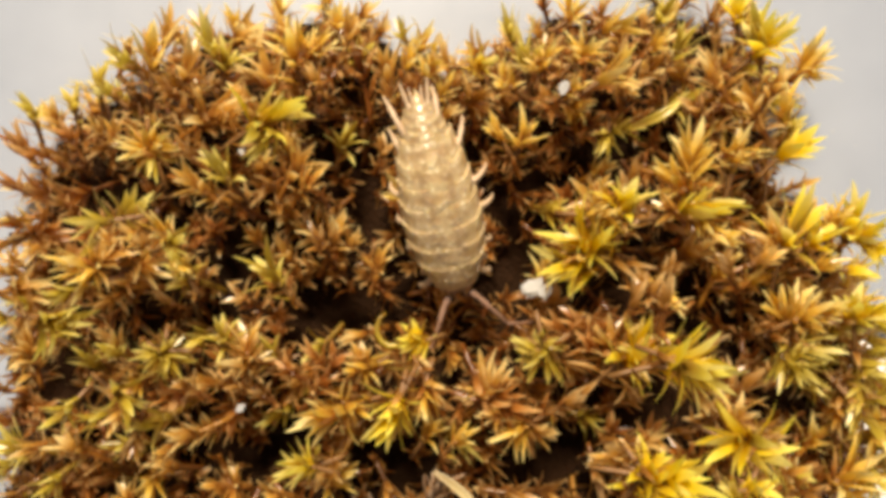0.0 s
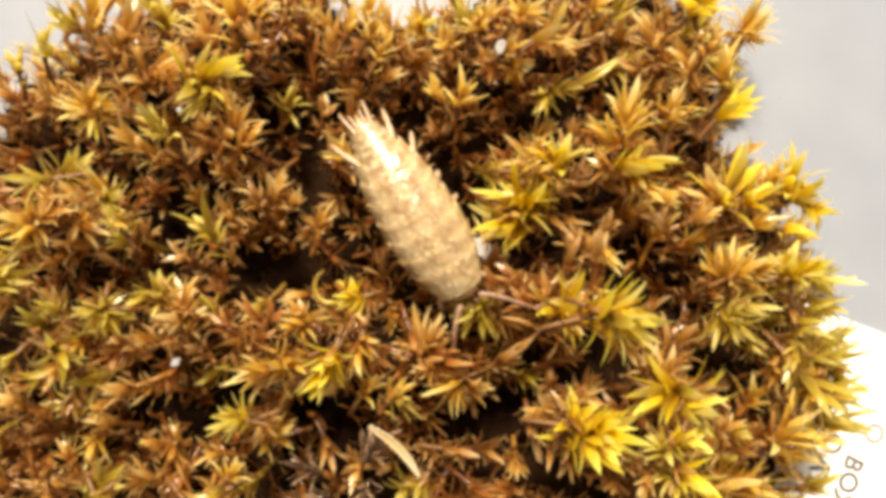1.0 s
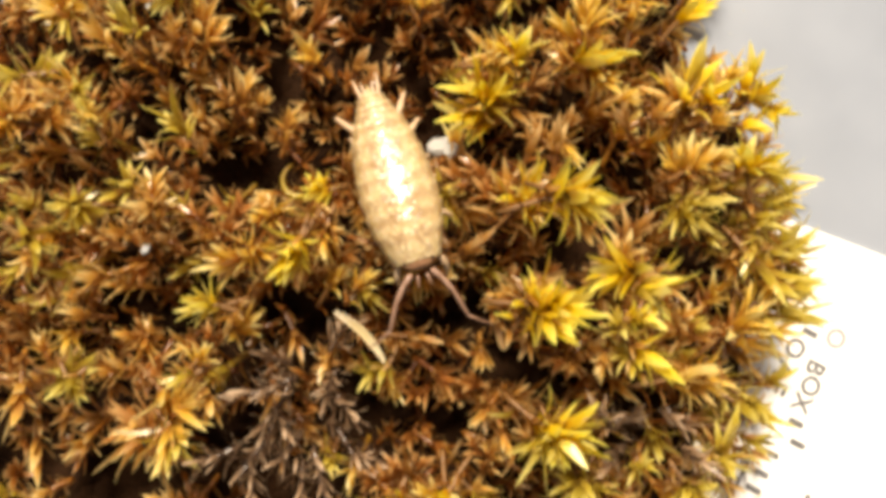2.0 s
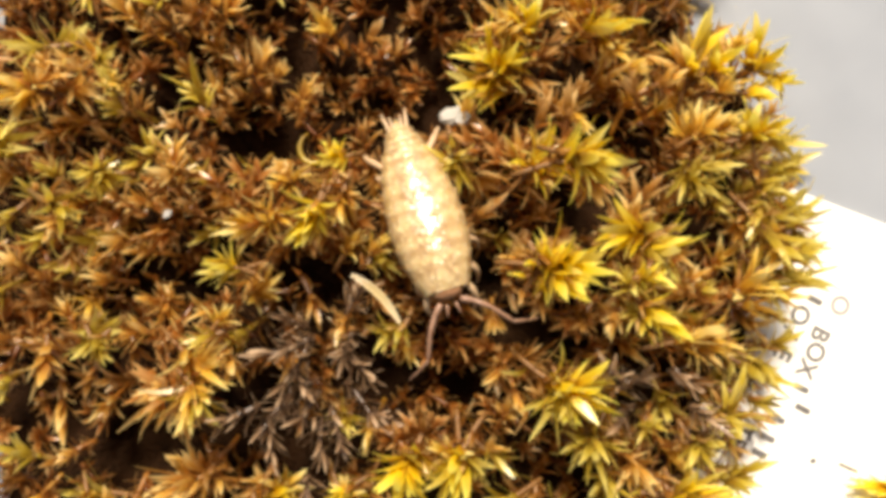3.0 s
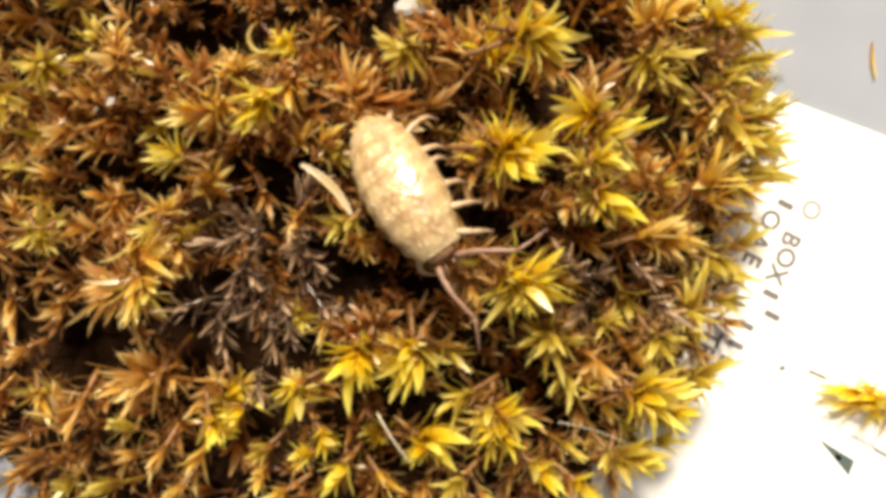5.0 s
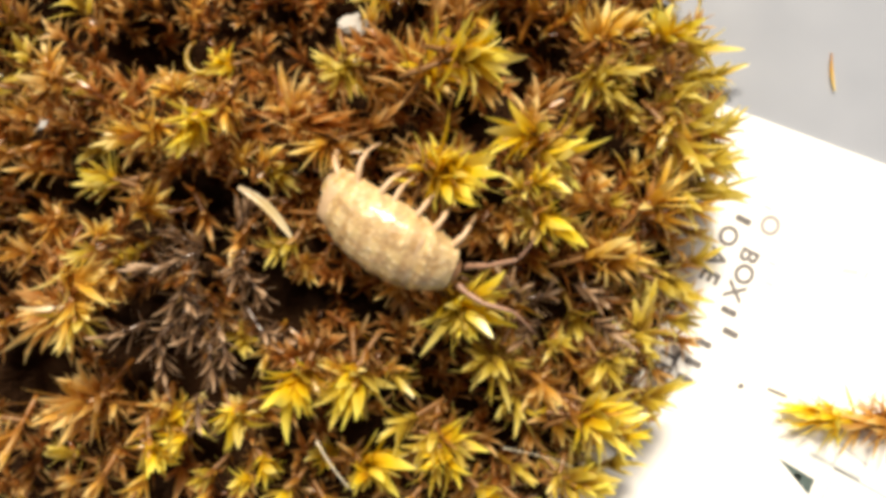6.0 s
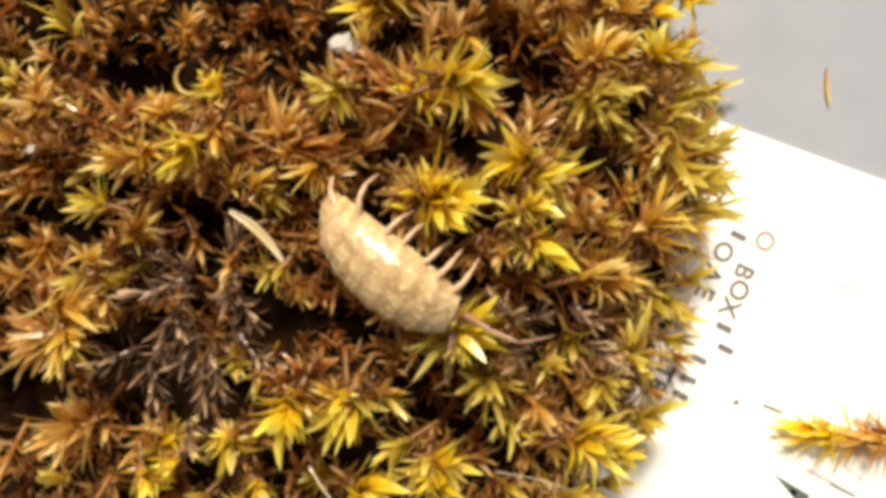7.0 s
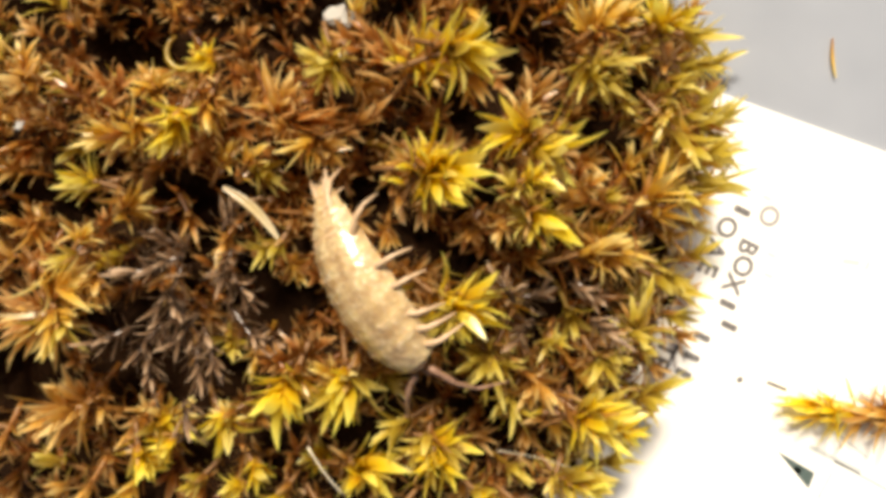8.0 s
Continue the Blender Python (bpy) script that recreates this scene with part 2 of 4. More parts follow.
def lean_pose(x, y, z, bearing, lean, spin):
    """Tip at x, y, z in metres, the axis leaning by so many degrees towards the bearing."""
    axis = Vector((math.cos(radians(bearing)) * math.sin(radians(lean)), math.sin(radians(bearing)) * math.sin(radians(lean)), math.cos(radians(lean))))
    return Matrix.Translation((x, y, z)) @ axis.to_track_quat("Z", "Y").to_matrix().to_4x4() @ Matrix.Rotation(spin, 4, "Z")


# ---- the table and the paper ----
def slab(name, corners, z0, z1, material, round_mm=1.0):
    bm = bmesh.new()
    ring = [bm.verts.new((x * MM, y * MM, z1 * MM)) for x, y in corners]
    top = bm.faces.new(ring)
    low = bmesh.ops.extrude_face_region(bm, geom=[top])
    bmesh.ops.translate(bm, verts=[v for v in low["geom"] if isinstance(v, bmesh.types.BMVert)], vec=(0, 0, (z0 - z1) * MM))
    bmesh.ops.recalc_face_normals(bm, faces=bm.faces)
    me = bpy.data.meshes.new(name)
    bm.to_mesh(me)
    bm.free()
    me.materials.append(material)
    return me


table = tagged(new("table_top", slab("table_top", [(-260, -210), (260, -210), (260, 210), (-260, 210)], -18.0, -0.3, table_material())),
               "smooth grey laminate table top with fine dust", "table top", kind="structure")
# one straight edge runs past the moss; the sheet goes on under it
EDGE_A, EDGE_ALONG = Vector((27.9, 2.4)), Vector((13.4, -5.2)).normalized()
EDGE_IN = Vector((EDGE_ALONG.y, -EDGE_ALONG.x))


def on_sheet(a, b):
    p = EDGE_A + EDGE_ALONG * a + EDGE_IN * b
    return p.x, p.y


paper = tagged(new("printed_paper", slab("printed_paper", [on_sheet(-22, 0), on_sheet(70, 0), on_sheet(70, 95), on_sheet(-22, 95)], -0.28, 0.0, paper_material())),
               "white printed paper sheet lying under the moss on the table", "paper")


def printed(name, marks, material, label=""):
    """Flat printed marks: (x, y, angle, length, height), each a thin bar with eased corners."""
    sh = Shape()
    for x, y, angle, length, height in marks:
        c, s = math.cos(radians(angle)), math.sin(radians(angle))
        a, b, e = length / 2, height / 2, min(length, height) * 0.2
        ring = [(-a + e, -b), (a - e, -b), (a, -b + e), (a, b - e), (a - e, b), (-a + e, b), (-a, b - e), (-a, -b + e)]
        ring = [(x + c * p - s * q, y + s * p + c * q) for p, q in ring]
        n = len(ring)
        sh.add([(p, q, 0.002) for p, q in ring] + [(p, q, 0.012) for p, q in ring],
               [tuple(range(n, 2 * n))] + [(i, (i + 1) % n, n + (i + 1) % n, n + i) for i in range(n)])
    return child(name, sh.mesh(name, material, False), paper, label=label)


TEXT = -118.0
printed("printed_dash", [(29.8, -24.1, 20, 0.6, 0.5)], INK)
printed("printed_dash", [(33.2, -24.8, -24, 2.0, 0.35)], INK)
printed("printed_dash", [(40.2, -13.6, -10, 1.6, 0.5), (41.7, -14.0, 60, 0.9, 0.35)], INK_PALE)


def letters(body, x, y, height, material):
    cu = bpy.data.curves.new("lettering", "FONT")
    cu.body, cu.size, cu.extrude, cu.align_x, cu.align_y = body, height * 1.4 * MM, 0.004 * MM, "CENTER", "CENTER"
    cu.offset = 0.075 * MM
    ob = new("lettering", cu)
    me = bpy.data.meshes.new_from_object(ob.evaluated_get(bpy.context.evaluated_depsgraph_get()))
    bpy.data.objects.remove(ob)
    me.materials.append(material)
    return child("lettering", me, paper, pose(x * MM, y * MM, 0.008 * MM, 0, 0, TEXT), "dark printed capital letters")


letters("O", 32.7, -9.1, 1.75, INK_OVERLIT)
letters("B", 30.7, -11.9, 1.75, INK)
letters("O", 30.2, -13.6, 1.75, INK)
letters("X", 29.3, -15.2, 1.75, INK)
letters("O", 28.8, -10.0, 1.75, INK)
letters("A", 27.7, -12.0, 1.75, INK)
letters("E", 27.0, -13.7, 1.75, INK)
letters("TEL", 22.5, -22.1, 1.75, INK)
# a number, in plain bars
for _x, _y in ((28.8, -17.1), (28.9, -19.1), (26.4, -20.0), (25.4, -21.8), (24.6, -23.3), (30.3, -8.6), (24.6, -9.5)):
    printed("printed_letter", [(_x, _y, TEXT + 90, 1.6, 0.65)], INK)
for _x, _y in ((32.9, -12.7), (32.6, -14.6), (32.6, -7.5)):
    printed("printed_dash", [(_x, _y, TEXT + 90, 0.9, 0.4)], INK_PALE)


def emblem():
    """The printed drawing at the sheet's lower part: dark wedge, pale strokes."""
    sh = Shape()
    tri = [(33.1, -30.8), (36.6, -33.0), (36.0, -34.5)]
    sh.add([(x, y, 0.002) for x, y in tri] + [(x, y, 0.012) for x, y in tri], [(3, 5, 4), (0, 1, 4, 3), (1, 2, 5, 4), (2, 0, 3, 5)])
    child("printed_wedge", sh.mesh("printed_wedge", INK_GREEN, False), paper, label="dark green printed wedge")
    printed("printed_stroke", [(35.0, -32.7, -40, 0.7, 0.5)], INK_PALE)
    printed("printed_stroke", [(38.5, -31.8, -28, 5.5, 0.5), (41.0, -33.5, -30, 6.0, 0.35)], INK_PALE)
    printed("printed_stroke", [(40.0, -30.5, -40, 4.0, 0.25), (37.4, -34.5, 60, 3.4, 0.3)], INK_PALE)


emblem()

# ---- the moss ----
OUTLINE = [(-50.5, 16), (-49.0, 23.3), (-45.0, 25.3), (-41.2, 28.0), (-37.3, 31.2), (-29.6, 33.5), (-20.3, 34.6), (-14.9, 31.6), (-11.5, 29.0), (-8.1, 31.1),
           (-3.6, 34.1), (8.3, 35.5), (17.7, 32.0), (20.4, 28.5), (20.1, 24.5), (20.0, 18.1), (25.0, 13.7), (27.8, 5.9), (28.4, -2.3), (27.6, -6.7),
           (26.0, -10.1), (25.8, -14.0), (24.4, -18.9), (21.0, -24.7), (17.4, -31.1), (10, -38), (-4, -44), (-22, -45), (-38, -41), (-48, -30), (-53, -12), (-53, 3)]
# dark gaps between the tufts: x, y
GAPS = [
    (-18.5, 24.7), (-20.7, 19.7), (-18.9, 16.1), (-9.4, 19.3), (-8.5, 15.6), (-4.3, 20.7), (-4.4, 17.5), (-0.7, 19.8), (2.5, 19.8),
    (-6.2, 12), (2.9, 9.7), (-35.4, 5.7), (-19.3, 7.5), (-22.5, 7.5), (10.2, 5.6), (12.5, 5.2), (7, 5.6), (-2.6, -5.1),
    (17.5, 2.4), (16.9, -1.6), (-35.5, 15.1), (-28.3, 11.5), (-45.6, -0.5), (-6.2, 8.8), (-16.6, 10.2), (-18.9, 12.9), (13, 15.2),
    (-40.9, 16.5), (-16.2, 5.7), (-8.5, 5.7), (6.2, 20.2), (-10.8, 9.1), (0.5, 8.6), (8.9, 3.8), (1.3, 2), (5.1, -0.4),
    (-26.7, -5.2), (-29.1, -16.8), (-34.6, -21.4), (-22.2, -19.7), (-23.6, -21.5), (-20.8, -22.5), (1.2, -10.7), (-10.6, -15.2), (-13.3, -13.3),
    (5.8, -11.7), (12, -12.7), (17.6, -12.7), (10, -15.5), (-1.3, -20), (1, -22.3), (4.3, -24.7), (-18.9, -8.1), (-19.4, -16),
    (-9.3, -25.4), (-6.9, -25.5), (-4.5, -15.3), (-14.7, -5.8), (-35, -7.5), (-29, -6.6), (-39.7, -17.1), (4, -7.9), (-26.2, -19.6),
    (-28, -29), (-2.3, -25.4), (6.7, -24.8), (-18.3, -21.2), (-7.8, -28.4), (-16.7, -26.3), (-31.5, -19.4), (-15.6, -21.3), (-19.3, -24.4),
]
# hollows: x, y, radius, depth
HOLLOWS = [(x, y, 2.7, 6.5 if x < -5 else 4.4) for x, y in GAPS]
MOUNDS = [(5.5, -6, 5, 6.5), (5.5, 3.5, 4.5, 4.5), (-29, -11, 8, 1.8), (-14, -22, 9, 1.0)]
_ring = np.array(OUTLINE)
_next = np.roll(_ring, -1, axis=0)


def inside(x, y):
    """Signed distance to the outline, in millimetres: positive within."""
    p = np.array((x, y))
    d = _next - _ring
    t = np.clip(((p - _ring) * d).sum(1) / (d * d).sum(1), 0, 1)
    far = np.sqrt((((_ring + d * t[:, None]) - p) ** 2).sum(1).min())
    cross = ((_ring[:, 1] > y) != (_next[:, 1] > y)) & (x < (_next[:, 0] - _ring[:, 0]) * (y - _ring[:, 1]) / (_next[:, 1] - _ring[:, 1] + 1e-9) + _ring[:, 0])
    return far if cross.sum() % 2 else -far


def top_at(x, y):
    """Height of the moss, in millimetres."""
    d = max(0.0, inside(x, y))
    h = 2.8 + 10.2 * (1 - math.exp(-d / 6.5)) + 2.2 * noise.noise((x * 0.12, y * 0.12, 3.0)) + 1.3 * noise.noise((x * 0.35, y * 0.35, 7.0))
    edge = min(1.0, d / 6.0)
    h -= edge * max(k * math.exp(-((x - a) ** 2 + (y - b) ** 2) / (r * r)) for a, b, r, k in HOLLOWS)
    for a, b, r, k in MOUNDS:
        h += k * math.exp(-((x - a) ** 2 + (y - b) ** 2) / (r * r))
    return max(0.6, h)


def soil_mesh():
    """The crumbly cake of soil and dead stems that holds the shoots."""
    n, lo, hi = 190, -56.0, 56.0
    at, v, f = {}, [], []
    for i in range(n):
        for j in range(n):
            x, y = lo + (hi - lo) * i / (n - 1), lo + (hi - lo) * j / (n - 1)
            if inside(x, y) > 1.6 + 1.2 * noise.noise((x * 0.4, y * 0.4, 9.0)):
                at[i, j] = len(v)
                rough = noise.noise((x * 0.9, y * 0.9, 1.0)) * 0.9 + noise.noise((x * 1.9, y * 1.9, 5.0)) * 1.3
                v.append((x, y, max(0.15, (top_at(x, y) - 8.6) * min(1.0, (inside(x, y) - 0.4) / 5.0) + rough)))
    for (i, j), k in at.items():
        ring = [at.get(q) for q in ((i, j), (i + 1, j), (i + 1, j + 1), (i, j + 1))]
        if None not in ring:
            f.append(tuple(ring))
    count = {}
    for q in f:
        for a, b in zip(q, q[1:] + q[:1]):
            count[a, b] = True
    low = {}
    for a, b in list(count):
        if (b, a) not in count:
            for k in (a, b):
                if k not in low:
                    low[k] = len(v)
                    v.append((v[k][0], v[k][1], 0.02))
            f.append((b, a, low[a], low[b]))
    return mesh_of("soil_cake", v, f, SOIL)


cushion = tagged(new("moss_cushion"), "thick cushion of golden-brown moss lying on the paper and table", "moss")
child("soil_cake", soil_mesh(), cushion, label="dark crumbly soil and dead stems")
# shoots by colour: x, y, bearing, lean, size (millimetres, degrees)
SHOOTS = {}
SHOOTS['Y', 0] = [
    (-26, 20.7, 30, 66, 1.5), (12.1, 27, 102, 66, 1.19), (12.5, 26.5, 39, 66, 1.02),
    (12, 30.5, 103, 66, 0.91), (-9.7, 26.2, 3, 66, 0.71), (15.9, 19, 39, 66, 1.1),
    (1.1, 14, 84, 66, 1.05), (6.5, 14, 14, 66, 1.29), (-1.5, 11.4, 157, 66, 1.5),
    (-1.1, 11.2, 24, 66, 1.2), (15.3, 11.9, 74, 66, 1.5), (16.8, 11.5, 42, 66, 1.03),
    (20.9, 13, 75, 66, 1.3), (21.8, 12.1, 23, 66, 0.92), (23.6, 11.2, -35, 66, 0.94),
    (20.3, 5.7, 22, 66, 0.96), (19.7, 5.7, 105, 66, 1.07), (-1.5, 9.7, -180, 66, 1.5),
]
SHOOTS['Y', 1] = [
    (1.7, 3.1, 44, 66, 1.39), (2, 2.7, 31, 66, 1.25), (3.6, 2.9, 13, 66, 1.46),
    (4.3, 2.6, -27, 66, 1.26), (8.3, -2.5, 176, 66, 1.22), (20.3, 9.3, 0, 66, 0.77),
    (-16, -0.8, -120, 66, 1.24), (-15.8, -0.8, -104, 66, 0.94), (-14.3, 4, 119, 66, 0.65),
    (-14.1, 3.8, -161, 66, 0.65), (2.4, -5.1, -7, 66, 1.5), (2.6, -5.1, 18, 66, 1.18),
    (2.1, -5.5, -53, 66, 1.1), (2.8, -5.6, -25, 66, 0.97), (1.7, -4.7, 51, 66, 0.98),
    (9.6, -3.3, 21, 66, 0.79), (10.1, -3.7, -17, 66, 1.5), (9.4, -5.9, -16, 66, 0.65),
]
SHOOTS['Y', 2] = [
    (8.8, -5.8, 21, 66, 0.65), (9.6, -8.5, -34, 66, 1.17), (9.6, -8.7, -24, 66, 0.65),
    (3.1, -14.5, -31, 66, 1.5), (3.8, -15, -15, 66, 0.92), (4, -14.5, 23, 66, 1.33),
    (3.6, -15.2, -69, 66, 1.05), (3.4, -15.4, -108, 66, 0.67), (13.5, -24.3, -42, 66, 1.5),
    (14, -24.1, -9, 66, 1.5), (13.5, -23.5, 17, 66, 1.33), (13.2, -24.2, -66, 66, 0.91),
    (-5, -20.1, -120, 66, 1.37), (-4.6, -20.4, -83, 66, 1.3), (-5, -19.9, -133, 66, 0.65),
    (-9, -20.1, -125, 66, 1.45), (-8.5, -20.1, -111, 66, 1.37), (-13.8, -22.6, -151, 66, 0.73),
]
SHOOTS['Y', 3] = [
    (-14, -23.1, -59, 66, 1.01), (-19.9, -23.9, -6, 66, 1.14), (-19.5, -25.6, -136, 66, 0.85),
    (-22.3, -4.8, 162, 66, 0.8), (2, -25.3, -10, 66, 1.26), (-20.7, -26.3, -43, 66, 0.75),
    (-21.1, -25.9, -77, 66, 0.93), (-11.9, -26.7, -63, 66, 0.76), (-13.2, -28, -174, 66, 0.65),
    (-7.7, -27.7, 160, 66, 0.81), (-8.1, -27.7, -56, 66, 0.65), (-3.9, -27.9, -154, 66, 0.71),
    (-3.9, -27.5, -29, 66, 1.11), (-3.9, -27, 8, 66, 1.34), (1.3, -26.9, -111, 66, 0.97),
    (2.1, -26.9, -51, 66, 1.11), (12.6, -29.4, 9, 66, 1.21), (13.1, -30.1, -13, 66, 1.15),
]
SHOOTS['Y', 4] = [
    (5.1, -30.1, -38, 66, 1.02), (-10.8, -29.9, -131, 66, 0.95), (8.8, -31.8, -38, 66, 1.05),
    (17.1, -26.3, -18, 66, 0.91),
]
SHOOTS['G', 0] = [
    (-35.6, 26.2, 81, 66, 1.38), (-35.7, 19, -165, 66, 1.1), (-35.7, 19, 113, 66, 1.1),
    (-35.5, 19.1, 3, 66, 0.83), (-25.6, 21, -154, 66, 0.65), (-24.2, 26.3, 102, 66, 1.5),
    (-22.4, 26.8, 69, 66, 1.04), (-23.3, 26.8, 111, 66, 0.85), (-33.4, 12.2, 132, 66, 0.86),
    (-15.3, 26.4, 67, 66, 0.91), (-13.5, 25.6, 51, 66, 0.86), (-12.5, 23.4, 62, 66, 0.74),
    (-4.3, 26.1, 74, 66, 0.85), (-4.8, 25.6, 159, 66, 0.78), (-1.3, 26.4, 38, 66, 1.04),
    (-1.3, 26.4, 105, 66, 0.83), (0.3, 24.3, 33, 66, 1.15), (-1.7, 30.3, 44, 66, 0.7),
]
SHOOTS['G', 1] = [
    (1.8, 29.6, 14, 66, 1.23), (5.1, 27.8, 36, 66, 0.78), (19.1, 27.2, 77, 66, 1.21),
    (19.1, 26.7, 38, 66, 1.31), (19.1, 26.5, -16, 66, 0.86), (16, 22.3, 100, 66, 1.25),
    (-9.3, 25.6, 139, 66, 0.73), (-7.1, 24.3, 147, 66, 0.85), (-7.7, 20.3, 119, 66, 0.73),
    (-6, 19.8, 72, 66, 1.02), (-2.4, 23.5, 44, 66, 0.66), (-2, 22.5, -19, 66, 0.67),
    (7.1, 17.6, 86, 66, 1.39), (6.8, 17.3, 103, 66, 1.08), (10, 18.6, 27, 66, 1.05),
    (10.6, 18.1, 85, 66, 1.16), (0.3, 14.4, 151, 66, 0.81), (7.4, 13.2, -42, 66, 1.01),
]
SHOOTS['G', 2] = [
    (5.6, 15.8, 145, 66, 1.1), (-0.6, 13.5, -1, 66, 1.1), (8.3, 12.7, -84, 66, 0.68),
    (19, 13, 84, 66, 1.06), (14.9, 6, 86, 66, 1.09), (15.4, 5.8, 31, 66, 1.15),
    (14.4, 5.8, 113, 66, 1.09), (-1.9, 10.5, -104, 66, 1.01), (4.6, 2.6, -5, 66, 0.65),
    (-6.7, -2.5, -157, 66, 1.08), (17.5, 9.7, 24, 66, 0.82), (-39.3, 9.7, 165, 66, 1.24),
    (-39.3, 9.3, -111, 66, 1.05), (-39.8, 9.7, -155, 66, 0.78), (-32.1, 9.7, -39, 66, 0.65),
    (-18.1, 2.1, 38, 66, 0.83), (-18.5, 1.9, -164, 66, 0.65), (-20.2, -1.2, -163, 66, 1.47),
]
SHOOTS['G', 3] = [
    (-20.6, -1.4, 173, 66, 1.09), (-19.3, -0.8, -23, 66, 0.72), (-13.9, 0, -100, 66, 0.93),
    (9.1, -2.9, -162, 66, 0.65), (22.2, -3.4, -124, 66, 1.31), (23, -7.6, -11, 66, 1.07),
    (14.5, -11.2, 20, 66, 1.5), (15.5, -11.2, 6, 66, 1.5), (16, -11.5, -3, 66, 1.5),
    (19.9, -8.5, -1, 66, 1), (-5.5, -19.7, 153, 66, 0.84), (-13.6, -22.9, 108, 66, 0.67),
    (-19.5, -23.4, 37, 66, 0.9), (-25.5, -15, -91, 66, 1.21), (-25, -12.9, 40, 66, 1.29),
    (-23.2, -9, 46, 66, 0.69), (-25.4, -12, -40, 66, 1.28), (-25, -14.2, -40, 66, 0.74),
]
SHOOTS['G', 4] = [
    (-36.1, -8, -101, 66, 1.11), (-35.6, -7.5, 180, 66, 0.65), (-35.1, -23.8, -60, 66, 0.9),
    (-13.6, -3.4, 55, 66, 0.79), (-11.4, -3.6, 52, 66, 0.72), (-21, -6.8, 20, 66, 0.94),
    (19, -6.9, 47, 66, 1.5), (16.8, 5.9, 20, 66, 0.72), (-7.5, -31, -42, 66, 0.9),
    (-15.2, -31.1, -154, 66, 0.85), (-22.8, -30.3, -137, 66, 0.8),
]
SHOOTS['L', 0] = [
    (-38.1, 26.3, 141, 66, 1.1), (-42.6, 22.7, 93, 66, 0.87), (-39, 23.4, 140, 66, 0.65),
    (-47.2, 22.6, 99, 66, 0.85), (-35.7, 18.8, -72, 66, 0.97), (-29.6, 25.8, 71, 66, 0.94),
    (-30.9, 27, 108, 66, 1.22), (-15.6, 28.7, 111, 66, 0.73), (-25.5, 19.6, -125, 66, 1.05),
    (-28.9, 16.5, 124, 66, 1.05), (-20.8, 20.1, 66, 66, 0.87), (-37.5, 13.6, 31, 66, 1.24),
    (-38.5, 13.1, -175, 66, 1.04), (-32.6, 11.4, 13, 66, 0.66), (-5.6, 26.3, 100, 66, 1.19),
    (-6.5, 29.4, 108, 66, 0.92), (6.8, 27.3, 65, 66, 1.07), (6.1, 30.7, 70, 66, 0.89),
]
SHOOTS['L', 1] = [
    (1.8, 20.8, 9, 66, 0.78), (0.9, 20.1, -108, 66, 0.74), (16.6, 21, 54, 66, 0.88),
    (19, 4.4, 32, 66, 0.67), (-5.2, 3.3, 164, 66, 0.96), (-5, 3.1, -145, 66, 0.93),
    (-4.8, 3.1, -83, 66, 1.02), (-4.8, 3.5, 26, 66, 0.65), (15.7, 1.9, -36, 66, 1.08),
    (15.2, 1.9, -87, 66, 0.79), (14.7, 2.3, 56, 66, 1.02), (14.2, 2.8, -116, 66, 1.06),
    (-31.7, 9.3, 123, 66, 0.77), (-25.3, 8.8, 122, 66, 1.14), (-42.5, 5.4, -12, 66, 1.47),
    (-41, 4.5, 127, 66, 0.65), (-34.4, 2.9, -172, 66, 0.96), (-34.1, 2.7, -94, 66, 0.86),
]
SHOOTS['L', 2] = [
    (-33.7, 2.7, -36, 66, 0.9), (-34.4, 3.1, 34, 66, 0.77), (-37.7, 2.9, 138, 66, 0.65),
    (-28.6, 4.2, 103, 66, 0.84), (-36.3, -0, -34, 66, 1.08), (-40.4, -1, -131, 66, 0.8),
    (7.7, -6.4, 123, 66, 0.72), (8.8, -6.4, -125, 66, 0.65), (21.3, -2.5, -53, 66, 1.5),
    (22.7, -5.7, -11, 66, 1.03), (23.9, 0, 18, 66, 1.1), (25.3, -2.8, -66, 66, 1.24),
    (22.5, -1, -14, 66, 0.84), (23.4, 3.4, -21, 66, 1.1), (21.4, 1.7, -36, 66, 0.99),
    (20.7, -0.7, -117, 66, 1.02), (23.3, -4.3, 7, 66, 1.22), (9.1, -8.9, -75, 66, 0.92),
]
SHOOTS['L', 3] = [
    (8.5, -8.5, 139, 66, 0.73), (19.3, -12.3, -60, 66, 1.43), (21.3, -13.8, -39, 66, 0.85),
    (3.1, -15, -128, 66, 1.44), (6.1, -19.1, -123, 66, 1.35), (6.5, -19.5, -4, 66, 0.89),
    (6.1, -19.5, -69, 66, 1.23), (5.6, -19.1, 177, 66, 0.89), (10.7, -18.4, 36, 66, 0.78),
    (10.7, -18.4, -111, 66, 0.69), (17.4, -17.8, -10, 66, 0.92), (17.9, -17.4, 85, 66, 1.28),
    (17.3, -17.4, -142, 66, 0.79), (14.8, -20, -51, 66, 0.86), (14.8, -19.6, -127, 66, 1.03),
    (15.3, -19.6, 2, 66, 0.81), (8, -23.3, -68, 66, 0.96), (7.5, -22.8, -142, 66, 0.72),
]
